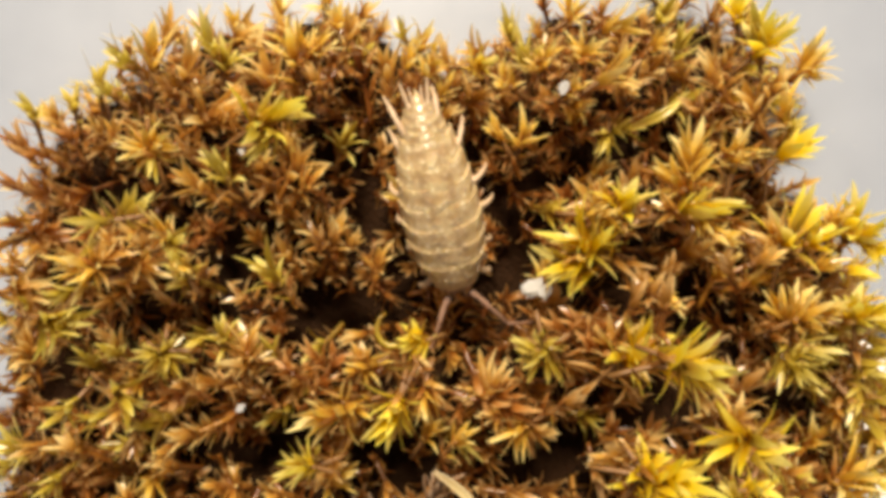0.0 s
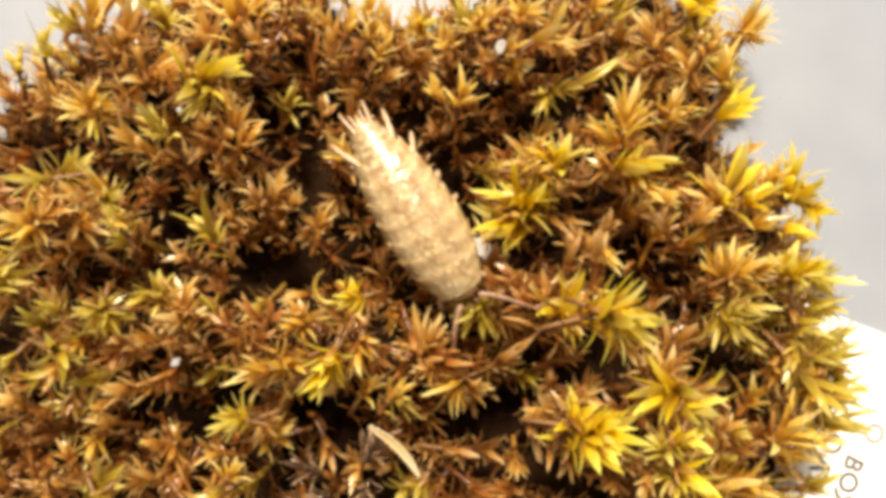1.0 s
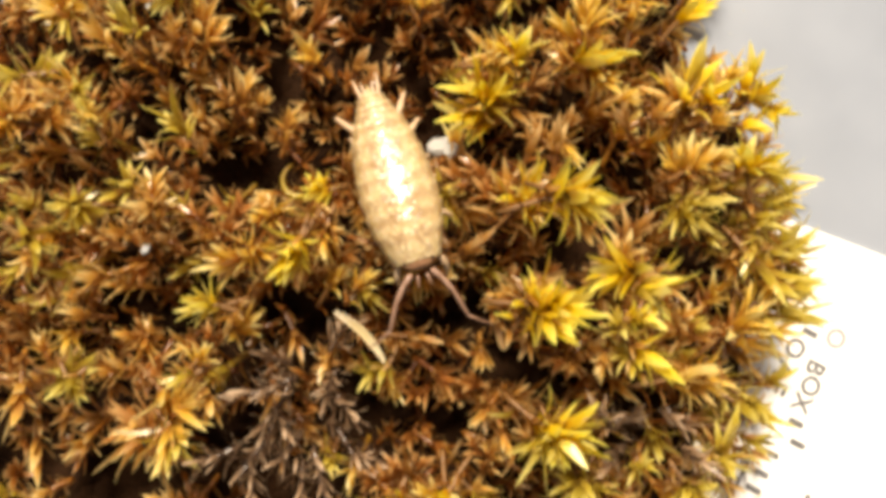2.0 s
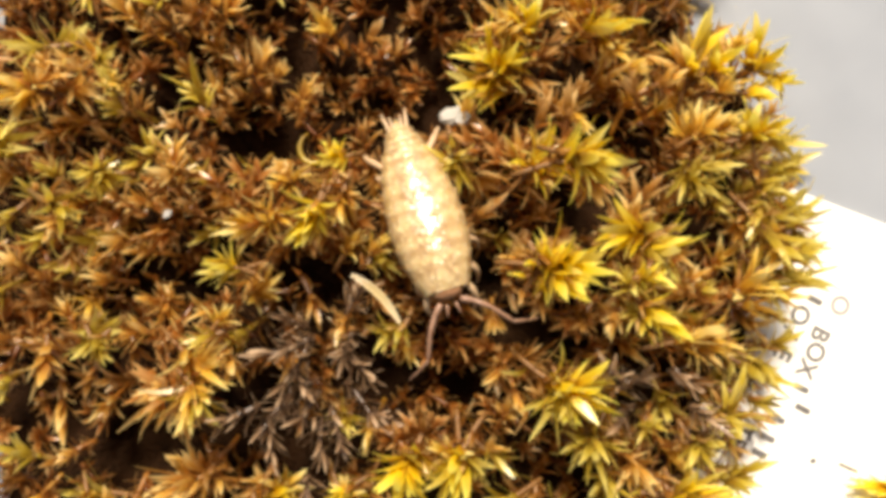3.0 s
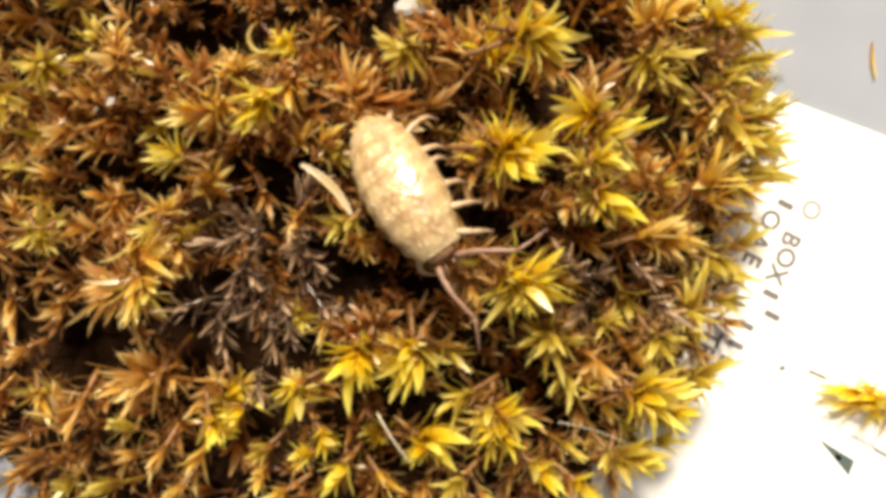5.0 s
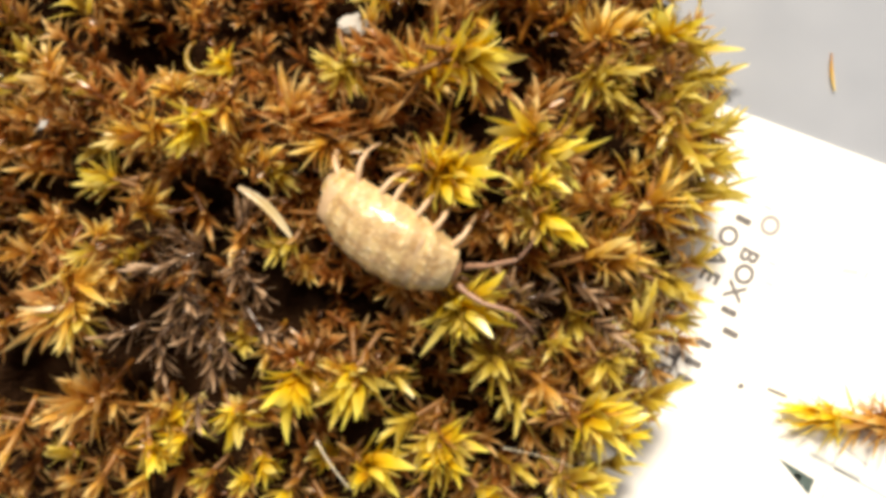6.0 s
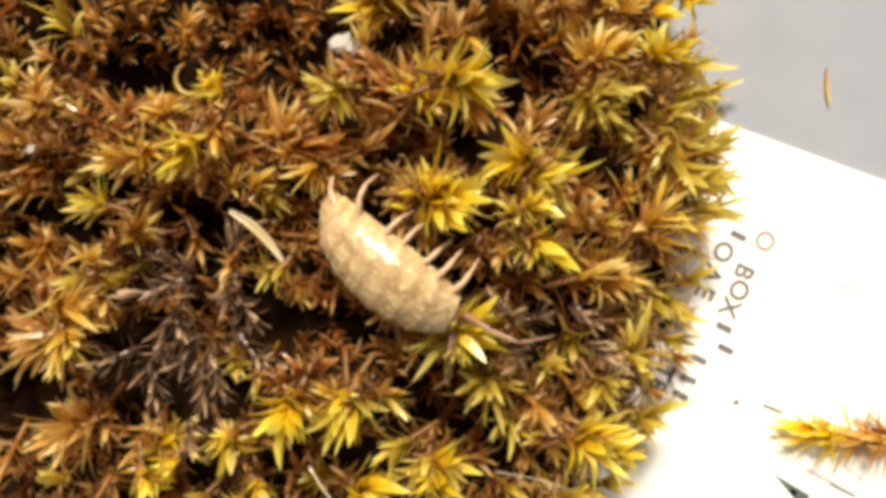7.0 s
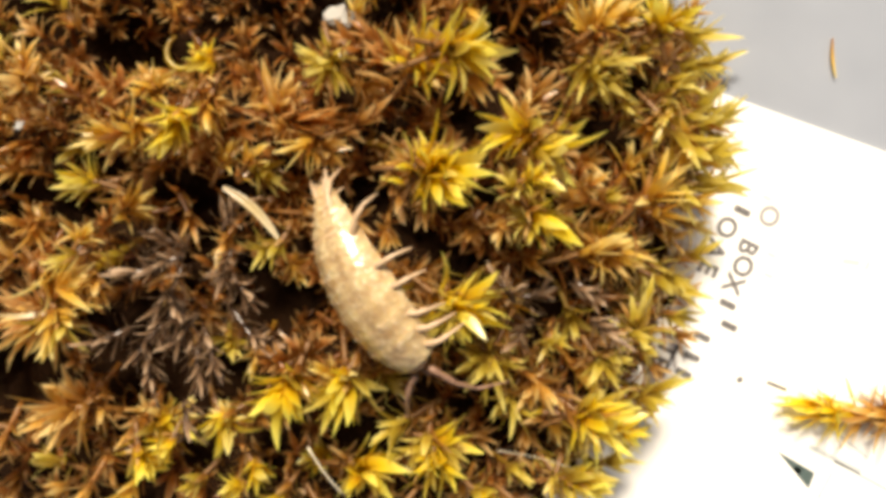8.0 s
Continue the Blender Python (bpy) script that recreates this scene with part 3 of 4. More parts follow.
SHOOTS['L', 4] = [
    (-2, -20.6, -37, 66, 0.92), (-4.2, -20.4, -44, 66, 1.03), (-25, -15, -64, 66, 1.09),
    (-24.1, -10.3, -165, 66, 0.87), (-32.9, -10.6, -138, 66, 0.85), (-33.8, -10.2, 4, 66, 1.19),
    (-32.9, -10.8, -53, 66, 0.72), (-35.1, -23.4, 168, 66, 1.16), (-22.3, -5.1, -175, 66, 0.93),
    (-0.7, -23.8, -156, 66, 1.04), (1.1, -25.2, -109, 66, 0.91), (0.7, -25.7, -156, 66, 1.05),
    (-9.3, -10, -135, 66, 0.69), (-10.2, -10.2, -148, 66, 0.76), (-27.5, -26.1, 162, 66, 0.87),
    (11.1, -29.6, -126, 66, 0.66), (12.1, -30.4, -53, 66, 1.08), (24.5, -6.5, 12, 66, 1.4),
]
SHOOTS['L', 5] = [
    (23.7, -4.2, 20, 66, 1.33), (24.2, -1.5, 23, 66, 1.17), (15.8, 3.3, -13, 66, 1.1),
    (23.4, 5.6, -16, 66, 1.19), (21.5, -6.5, -56, 66, 1.06), (20.9, 0.5, 16, 66, 0.97),
    (22.1, 2.8, -5, 66, 0.78), (17.5, -0, -52, 66, 0.68), (-17.1, -28.3, -147, 66, 0.7),
    (-1.5, -30.5, -140, 66, 0.87), (1, -32.7, -51, 66, 0.78), (20.6, -14.1, -27, 66, 1.37),
    (21.3, -16.9, -24, 66, 1.1), (19.7, -23.2, 25, 66, 1.21), (16.3, -29.3, 21, 66, 0.97),
    (18.6, -23.5, -20, 66, 1.1), (23.6, -12, 21, 66, 0.93), (-41.1, 24.7, 94, 66, 1.17),
]
SHOOTS['O', 0] = [
    (-32.7, 24.9, 79, 66, 1.17), (-30.5, 21.5, 27, 66, 1.37), (-29.5, 21, 8, 66, 0.89),
    (-32, 23.4, 99, 66, 0.65), (-17.1, 26.2, 106, 66, 1.21), (-25.8, 24.3, 112, 66, 1.22),
    (-31, 15.7, 140, 66, 0.97), (-23.7, 17, 56, 66, 1.24), (-22.9, 15.7, 50, 66, 0.82),
    (-35.7, 11.8, 160, 66, 0.94), (-27.4, 11.8, 124, 66, 0.77), (-21.1, 11.8, 73, 66, 1.18),
    (-19.8, 11.4, 43, 66, 0.7), (-37.5, 11.4, 130, 66, 0.65), (-46.5, 11.5, -163, 66, 0.65),
    (-22.3, 24.2, 124, 66, 0.65), (-17.1, 24.6, 74, 66, 0.66), (-27.9, 22.8, 135, 66, 0.65),
]
SHOOTS['O', 1] = [
    (1.6, 23.8, -42, 66, 0.65), (-3.7, 23, 129, 66, 0.65), (9.1, 23.9, 127, 66, 0.99),
    (11.7, 21.8, 121, 66, 1.15), (9.9, 25.9, 46, 66, 0.65), (13.4, 23.4, 62, 66, 0.94),
    (-0.6, 14.4, 152, 66, 0.99), (5.1, 14, 157, 66, 0.8), (7, 15.8, 11, 66, 0.77),
    (14.7, 11.5, 133, 66, 1.15), (12.6, 16, 141, 66, 0.78), (11.8, 13.2, -42, 66, 0.78),
    (1, 2.6, 124, 66, 1.5), (0.3, 3.8, 93, 66, 0.97), (1.7, 2.7, -51, 66, 0.95),
    (5, 1.8, -63, 66, 1.13), (-9.2, 0.4, 106, 66, 1.2), (-8.8, 0.4, 57, 66, 1),
]
SHOOTS['O', 2] = [
    (-8.4, -1.3, -170, 66, 0.67), (-5.9, -2.7, -2, 66, 0.93), (8.6, -1.4, 59, 66, 0.97),
    (12.5, 10.1, 24, 66, 0.82), (-38.4, 10.1, 33, 66, 0.89), (-35.6, 9.7, -10, 66, 0.91),
    (-45.1, 3.1, 103, 66, 1.05), (-44.5, 2.3, 73, 66, 0.9), (-45.6, 2.7, -114, 66, 0.65),
    (-26.9, 3.4, 92, 66, 0.98), (-26.9, 2.5, 178, 66, 0.9), (-27.3, 2.1, 36, 66, 0.85),
    (-18.5, 2.5, 111, 66, 0.65), (-14.3, 2.5, -63, 66, 1.05), (-13.5, 0.8, -52, 66, 0.77),
    (-45.5, 7.9, 9, 66, 1.13), (-46.9, 9.3, 164, 66, 0.65), (-17.7, 9.7, 78, 66, 0.83),
]
SHOOTS['O', 3] = [
    (0.6, -4.6, 136, 66, 0.91), (1.4, -4.4, 116, 66, 0.78), (-0.2, -4.9, -166, 66, 0.69),
    (13.9, -6.3, 34, 66, 0.74), (13.4, -7.2, 163, 66, 1.15), (7, -8.9, -110, 66, 0.66),
    (16, -11.7, -28, 66, 1.48), (15, -10.8, 166, 66, 0.79), (9.8, -21.5, -43, 66, 1.08),
    (9.4, -22, -133, 66, 0.85), (-2.4, -20.2, 29, 66, 0.76), (-8.5, -19.6, -40, 66, 0.98),
    (-21.7, -23.8, -129, 66, 0.97), (-21.2, -23.4, 110, 66, 0.77), (-26.4, -22, 167, 66, 1.5),
    (-26, -22.5, -132, 66, 1.5), (-26.4, -21.6, 129, 66, 1.04), (-25.1, -22, -63, 66, 1.06),
]
SHOOTS['O', 4] = [
    (-26.9, -22.5, -158, 66, 1.16), (-27.9, -15, -111, 66, 1.38), (-28.5, -15, -146, 66, 1.5),
    (-26.8, -15.5, -37, 66, 1.23), (-28.5, -14.6, -157, 66, 1.16), (-22.8, -12, -64, 66, 0.91),
    (-37, -8.8, 109, 66, 0.89), (-28.9, -8, -62, 66, 1.05), (-28.9, -7.6, 103, 66, 0.68),
    (-29.8, -7.6, 167, 66, 0.75), (-37.5, -11.9, -84, 66, 1.17), (-37.2, -16.3, -83, 66, 0.98),
    (-32.4, -24.7, 89, 66, 1.07), (-33.3, -5.8, 167, 66, 0.73), (-32.9, -4.1, -148, 66, 0.65),
    (-31.1, -2.8, -169, 66, 0.91), (-1.1, -17.1, 76, 66, 0.65), (-0.2, -15.4, -73, 66, 0.65),
]
SHOOTS['O', 5] = [
    (-1.5, -13.1, -129, 66, 0.83), (-31, -24.2, -113, 66, 1.01), (-36.4, -19.9, -153, 66, 0.65),
    (-36.5, -1.3, -107, 66, 0.73), (19.4, -1.7, -116, 66, 0.93), (20.4, -1.3, -52, 66, 0.68),
    (-24.7, -28, -120, 66, 0.83), (-28.8, -29.3, -152, 66, 0.8), (-39.3, 27.9, 66, 66, 0.76),
    (-34.9, 28.4, 66, 66, 0.95), (-29.1, 28.5, 48, 66, 1.11), (-44.5, 21.8, 110, 66, 0.92),
    (-19.9, 28.6, 68, 66, 0.98), (-12, 27, 112, 66, 0.96),
]
SHOOTS['B', 0] = [
    (-33.9, 23.5, 138, 66, 0.81), (-21.9, 11.4, 125, 66, 0.78), (-16.2, 23.7, 137, 66, 0.93),
    (-36.9, 20.8, 153, 66, 0.65), (-32, 18.3, 133, 66, 0.65), (-40.1, 19.5, -160, 66, 0.65),
    (-28.4, 14.8, 145, 66, 0.65), (-25.8, 15.7, -139, 66, 0.79), (-4.7, 19.3, 120, 66, 0.73),
    (8.1, 22, 126, 66, 0.98), (-2.9, -0.8, 30, 66, 0.88), (2, 6.8, 63, 66, 0.9),
    (3.8, 6.8, 85, 66, 0.95), (3.2, 7.6, 130, 66, 0.84), (9.9, 0.1, 56, 66, 1.2),
    (5.2, 9.2, 57, 66, 0.77), (9.9, 9.3, 122, 66, 0.78), (-31.5, 0.4, 148, 66, 0.67),
]
SHOOTS['B', 1] = [
    (-26, 0, 140, 66, 0.65), (-35.5, 6.7, 149, 66, 0.65), (-22.8, 9.7, 165, 66, 0.65),
    (-20.7, 9.7, 110, 66, 0.86), (-18.5, 8.8, 153, 66, 0.7), (-20.6, -7.3, -165, 66, 0.65),
    (-16.7, -7.7, -66, 66, 0.91), (-0.6, -6.6, -75, 66, 0.85), (1.7, -7.1, -104, 66, 0.82),
    (4.9, -9.2, -108, 66, 0.65), (0.7, -12.3, 10, 66, 0.99), (4.4, -8.8, 14, 66, 0.65),
    (-36, -3.6, -107, 66, 0.72),
]
SHOOTS['R', 0] = [
    (-42.8, 20.1, 109, 66, 0.79), (-45.4, 18.9, 147, 66, 0.76), (-45, 15.6, 147, 66, 0.92),
    (-42.7, 15.9, -153, 66, 1.18), (-19.3, 26.4, 103, 66, 1.45), (-45.4, 12.9, 168, 66, 0.78),
    (-43.5, 12.4, 9, 66, 0.96), (-47.9, 16.3, 144, 66, 0.91), (-7.6, -0.9, -21, 66, 1.44),
    (-8.8, -0.8, -14, 66, 1.14), (-8.4, -0, 14, 66, 0.81), (-9.7, 0.8, -63, 66, 1.04),
    (-3.3, 4.6, 136, 66, 0.95), (-1.6, 5, 136, 66, 0.95), (-0.9, 3.4, 144, 66, 0.85),
    (-21.9, 2.5, 140, 66, 0.79), (-21, 2.1, 62, 66, 0.75), (-23.9, 1.7, 141, 66, 0.65),
]
SHOOTS['R', 1] = [
    (-21.8, 0.4, 53, 66, 0.84), (-9, -18.7, 136, 66, 0.9), (-8.1, -18.3, 114, 66, 0.77),
    (-7.2, -17.9, 38, 66, 0.86), (-10.3, -18.7, 176, 66, 0.65), (-25.6, -21.6, 51, 66, 0.91),
    (-28.1, -14.6, 156, 66, 1.5), (-27.6, -14.1, 29, 66, 1.05), (-1.9, -16.7, 128, 66, 0.69),
    (-5.4, -16.6, -25, 66, 0.73), (-48.5, 19.7, 121, 66, 1.34),
]
SHOOTS['D', 0] = [
    (-12.7, -7.1, 54, 76, 0.6), (-18.6, -14.2, -129, 76, 1.09), (-17.9, -11.2, -153, 76, 0.7),
    (-20.3, -17.6, -122, 76, 0.86), (-20, -11.6, -174, 76, 0.84), (-17.5, -17.2, -125, 76, 0.9),
    (-13.7, -18.6, -73, 76, 1), (-11.3, -17.3, -52, 76, 1.24), (-18.7, -9.2, 151, 76, 0.6),
    (-15.6, -19.4, -76, 76, 0.76), (-14, -12.1, -111, 76, 0.6), (-23.1, -16.7, -163, 76, 0.98),
    (-11.9, -13.8, -44, 76, 0.77), (-16.6, -14.6, -60, 76, 0.6), (-19.2, -16.8, -120, 76, 0.6),
    (-16.7, -23.3, -87, 76, 0.6), (-10.2, -17.3, -20, 76, 0.6), (-19.7, -20.2, -82, 76, 0.96),
]
SHOOTS['D', 1] = [
    (10.4, -14.2, 29, 76, 0.6), (8.2, -17.7, -130, 76, 0.6), (14.1, -14.7, -33, 76, 0.6),
    (6.9, -13.2, 126, 76, 0.6), (15.2, -17.5, -39, 76, 0.6),
]
RISE = {"Y": 1.6, "L": 0.8, "G": 1.0, "O": 0.6, "B": 0.0, "R": 0.2, "D": 2.6}
COLOUR = {"Y": "bright yellow moss shoot", "L": "olive-yellow moss shoot", "G": "golden moss shoot", "O": "ochre moss shoot", "B": "brown moss shoot",
          "R": "russet moss shoot", "D": "withered grey-brown moss strand"}
SPREAD = {"Y": 52, "L": 48, "G": 50, "O": 46, "B": 42, "R": 44, "D": 52}
# the lower, older leaves of a shoot
OLDER = {"Y": "B", "L": "B", "G": "R", "O": "B", "B": "R", "R": "B", "D": "D"}
LEAF_MESHES = {}


def leaf_meshes(kind):
    if kind not in LEAF_MESHES:
        rng = random.Random(ord(kind))
        made = []
        for k in range(10):
            sh = Shape().add(*blade(rng, 3.0, rng.uniform(0.19, 0.25), -1.0 + 0.15 * k))
            made.append(sh.mesh("leaf", LEAF[kind]))
        LEAF_MESHES[kind] = made
    return LEAF_MESHES[kind]


def leafy_shoot(rng, kind, x, y, bearing, lean, size):
    """A shoot whose leaves are pieces of their own."""
    z = top_at(x, y) + RISE[kind]
    ob = child("moss_shoot", Shape().tube(stem_points(rng, size), [0.10, 0.2, 0.22, 0.22, 0.2], 5).mesh("moss_shoot", STEM), cushion,
               lean_pose(x * MM, y * MM, z * MM, bearing, lean, rng.uniform(0, 6.28)), COLOUR[kind])
    for down, turn, out, length, width, curl, aged in whorl(rng, size, CROWN[kind] + rng.randint(6, 8), SPREAD[kind], kind):
        m = leaf_pose(down * MM, turn, out) @ Matrix.Diagonal((length / 3.0, width / 0.22, size, 1))
        hue = OLDER[kind] if aged else "L" if kind == "Y" and rng.random() < 0.3 else kind
        child("leaf", rng.choice(leaf_meshes(hue)), ob, m)
    return ob


def plain_shoot(rng, kind, x, y, bearing, lean, size, z):
    me = shoot_shape(rng, size, CROWN[kind] + rng.randint(6, 9), SPREAD[kind], kind).mesh("moss_shoot", LEAF[kind], second=LEAF[OLDER[kind]])
    return child("moss_shoot", me, cushion, lean_pose(x * MM, y * MM, z * MM, bearing, lean, rng.uniform(0, 6.28)), COLOUR[kind])


def grow():
    rng = random.Random(11)
    taken = []
    for (kind, _), rows in SHOOTS.items():
        for x, y, bearing, lean, size in rows:
            taken.append((x, y, 2.4 * size))
            lean += rng.uniform(-7, 7)
            if kind in "YGL":
                leafy_shoot(rng, kind, x, y, bearing, lean, size)
            else:
                plain_shoot(rng, kind, x, y, bearing, lean, size, top_at(x, y) + RISE[kind])
    # the rest of the cushion: shoots at random, lower where a picked one stands, leaning away from its middle
    fill, tries = [], 0
    while len(fill) < 400 and tries < 9000:
        tries += 1
        x, y = rng.uniform(-54, 28), rng.uniform(-46, 36)
        d = inside(x, y)
        if d < 0.4 or min(((x - a) ** 2 + (y - b) ** 2 for a, b, *_ in fill), default=99) < 2.5 ** 2:
            continue
        near = min((math.hypot(x - a, y - b) / r for a, b, r in taken), default=9)
        hollow = max(math.exp(-((x - a) ** 2 + (y - b) ** 2) / (r * r)) for a, b, r, _ in HOLLOWS)
        if hollow > (0.22 if x < -5 else 0.45) or (near < 0.95 and rng.random() < 0.6) or (y < -11 and x < 9 and rng.random() < (0.7 if x < -10 else 0.35)):
            continue
        fill.append((x, y, d, near, hollow))
    rest = {k: Shape() for k in "BORGLYD"}
    for x, y, d, near, hollow in fill:
        if x > 9:
            kind = rng.choices("BORGL", (26, 26, 10, 20, 18))[0]
        elif y > 8:
            kind = rng.choices("BORGL", (20, 38, 6, 28, 8))[0]
        elif x < -22:
            kind = rng.choices("BORGL", (30, 28, 8, 8, 26))[0]
        else:
            kind = rng.choices("BORGL", (42, 26, 14, 10, 8))[0]
        size = rng.uniform(0.7, 1.1)
        z = max(1.2, top_at(x, y) - (rng.uniform(2.4, 4.6) if near < 1.6 else rng.uniform(0.4, 2.4)))
        if d < 5:
            gx, gy = inside(x + 0.5, y) - d, inside(x, y + 0.5) - d
            bearing, lean = math.degrees(math.atan2(-gy, -gx)) + rng.uniform(-40, 40), rng.uniform(35, 75)
        else:
            bearing, lean = math.degrees(math.atan2(y - 3, x + 14)) + rng.uniform(-70, 70), rng.uniform(35, 75)
        sh = shoot_shape(rng, size, CROWN[kind] + 9, SPREAD[kind], kind)
        rest[kind].add(sh.v, sh.f, sh.uv, lean_pose(x, y, z, bearing, lean, rng.uniform(0, 6.28)), sh.slot)
    # dead needles deep between the shoots
    for _ in range(1500):
        x, y = rng.uniform(-52, 27), rng.uniform(-44, 34)
        if inside(x, y) < 2.0 or (y < -12 and x < -10 and rng.random() < 0.6):
            continue
        if rng.random() < 0.7 * max(math.exp(-((x - a) ** 2 + (y - b) ** 2) / (r * r)) for a, b, r, _ in HOLLOWS):
            continue
        kind = rng.choice("BRRR")
        sh = shoot_shape(rng, rng.uniform(0.5, 0.8), 12, 60, kind)
        rest[kind].add(sh.v, sh.f, sh.uv, lean_pose(x, y, max(1.0, top_at(x, y) - rng.uniform(4.4, 6.8)), rng.uniform(0, 360), rng.uniform(30, 80), rng.uniform(0, 6.28)), sh.slot)
    for kind, sh in rest.items():
        if sh.v:
            tagged(child("moss_undergrowth", sh.mesh("moss_undergrowth", LEAF[kind], second=LEAF[OLDER[kind]]), cushion, label=COLOUR[kind].replace("shoot", "undergrowth")), kind="stuff")


grow()


# ---- loose bits ----
def curved_leaf(name, pts, width, material, label, category):
    """A dry, trough-shaped leaf along a bent line, with thickness."""
    sh, pts = Shape(), [Vector(p) for p in pts]
    v, f, n = [], [], len(pts)
    for layer in (0.0, -0.12):
        for i, p in enumerate(pts):
            d = (pts[min(i + 1, n - 1)] - pts[max(i - 1, 0)]).normalized()
            side = d.cross(Vector((0, 0, 1))).normalized()
            w = width * (math.sin(math.pi * (0.08 + 0.87 * i / (n - 1))) ** 0.6)
            v += [p + side * w * k + Vector((0, 0, 0.35 * abs(k) * w + layer)) for k in (-1, -0.5, 0, 0.5, 1)]
    for layer in (0, 1):
        o = layer * n * 5
        for i in range(n - 1):
            for k in range(4):
                q = (o + i * 5 + k, o + i * 5 + k + 1, o + i * 5 + k + 6, o + i * 5 + k + 5)
                f.append(q if layer == 0 else q[::-1])
    for i in range(n - 1):
        for k in (0, 4):
            f.append((i * 5 + k, i * 5 + k + 5, n * 5 + i * 5 + k + 5, n * 5 + i * 5 + k))
    sh.add(v, f, [((k % 5) / 4, ((k // 5) % n) / (n - 1)) for k in range(len(v))])
    return tagged(new(name, sh.mesh(name, material)), label, category)


def arc(a, b, lift, side=0.0, n=8):
    a, b = Vector(a), Vector(b)
    s = (b - a).cross(Vector((0, 0, 1))).normalized()
    return [a.lerp(b, k / (n - 1)) + (Vector((0, 0, lift)) + s * side) * math.sin(math.pi * k / (n - 1)) for k in range(n)]


curved_leaf("dry_leaf", arc((-13.1, -5.6, 13.6), (-9.3, -9.6, 12.9), 0.5, -0.5), 0.33, STRAW, "pale straw-coloured dry leaf lying on the moss", "dry leaf")
curved_leaf("dry_leaf", arc((-29.4, -14.3, 14.6), (-25.3, -14.1, 14.3), 0.4, 0.2), 0.16, STRAW, "narrow straw-coloured dry leaf lying across moss shoots", "dry leaf")


def crumb(name, x, y, z, size, material, label, category, seed):
    """An angular grain."""
    bm = bmesh.new()
    bmesh.ops.create_icosphere(bm, subdivisions=2, radius=size * MM)
    bmesh.ops.bisect_plane(bm, geom=bm.verts[:] + bm.edges[:] + bm.faces[:], plane_co=(0, 0, 0.4 * size * MM), plane_no=(0.3, 0.2, 1), clear_outer=True)
    bmesh.ops.holes_fill(bm, edges=bm.edges[:])
    bmesh.ops.triangulate(bm, faces=bm.faces[:])
    for v in bm.verts:
        k = 1 + 0.75 * noise.noise(v.co / MM * (0.9 / size) + Vector((seed, 0, 0)))
        v.co = Vector((v.co.x * k * 1.2, v.co.y * k * 0.85, v.co.z * k * 0.6))
    me = bpy.data.meshes.new(name)
    bm.to_mesh(me)
    bm.free()
    me.materials.append(material)
    ob = new(name, me)
    ob.matrix_basis = pose(x * MM, y * MM, z * MM, 0, 0, 40 * seed)
    return tagged(ob, label, category, "white crumbs in the moss")


crumb("white_crumb", -4.9, 8.0, 8.6, 0.9, GRIT, "white mineral crumb lodged in the moss", "crumb", 1)
crumb("white_crumb", -4.05, 7.5, 8.6, 0.62, GRIT, "small white mineral crumb beside a larger one", "crumb", 2)
# added white grain in place of a bright glint on the shoots
crumb("white_crumb", 16.6, -17.6, 8.0, 0.42, GRIT, "tiny white grain standing in for a glint among the moss shoots", "crumb", 3)


def fibre(pts, label, radius=0.07):
    return tagged(new("fibre", Shape().tube(pts, [radius] * (len(pts) - 1) + [0.4 * radius], 5).mesh("fibre", FIBRE)), label, "fibre")


fibre(arc((-7.4, -24.5, 15.2), (-5.0, -28.7, 13.8), 0.3, 0.08), "thin pale fibre standing out of the moss")
fibre(arc((6.3, -25.6, 14.0), (12.7, -28.4, 10.5), 0.4, -0.3), "thin pale hair lying over the moss", 0.03)


# an olive leaf curled into a loop
tagged(new("curled_leaf", Shape().tube([(-16.3 + 1.25 * math.cos(0.5 * k), 4.8 + 1.35 * math.sin(0.5 * k), 10.8 + 0.08 * k) for k in range(4, 14)],
                                       [0.12, 0.17, 0.2, 0.22, 0.22, 0.22, 0.2, 0.17, 0.13, 0.06], 6, (0.2, 0.9)).mesh("curled_leaf", LEAF["L"])),
       "olive-yellow leaf curled into a loop in the moss", "curled leaf")
curved_leaf("yellow_leaf", arc((2.6, 20.7, 10.8), (6.1, 22.5, 11.8), 0.6, 0.3), 0.38, LEAF["L"], "single broad yellow leaf pointing out of the moss", "leaf")
crumb("white_crumb", -27.2, -0.7, 14.4, 0.3, GRIT, "tiny white crumb on a shoot tip", "crumb", 5)
crumb("white_crumb", -3.1, 23.5, 12.0, 0.42, GRIT, "pale crumb caught in golden moss", "crumb", 6)
# this last grain is added to imitate a white glint
crumb("white_crumb", -27.8, 18.4, 12.4, 0.28, GRIT, "tiny white grain standing in for a glint among ochre shoots", "crumb", 7)


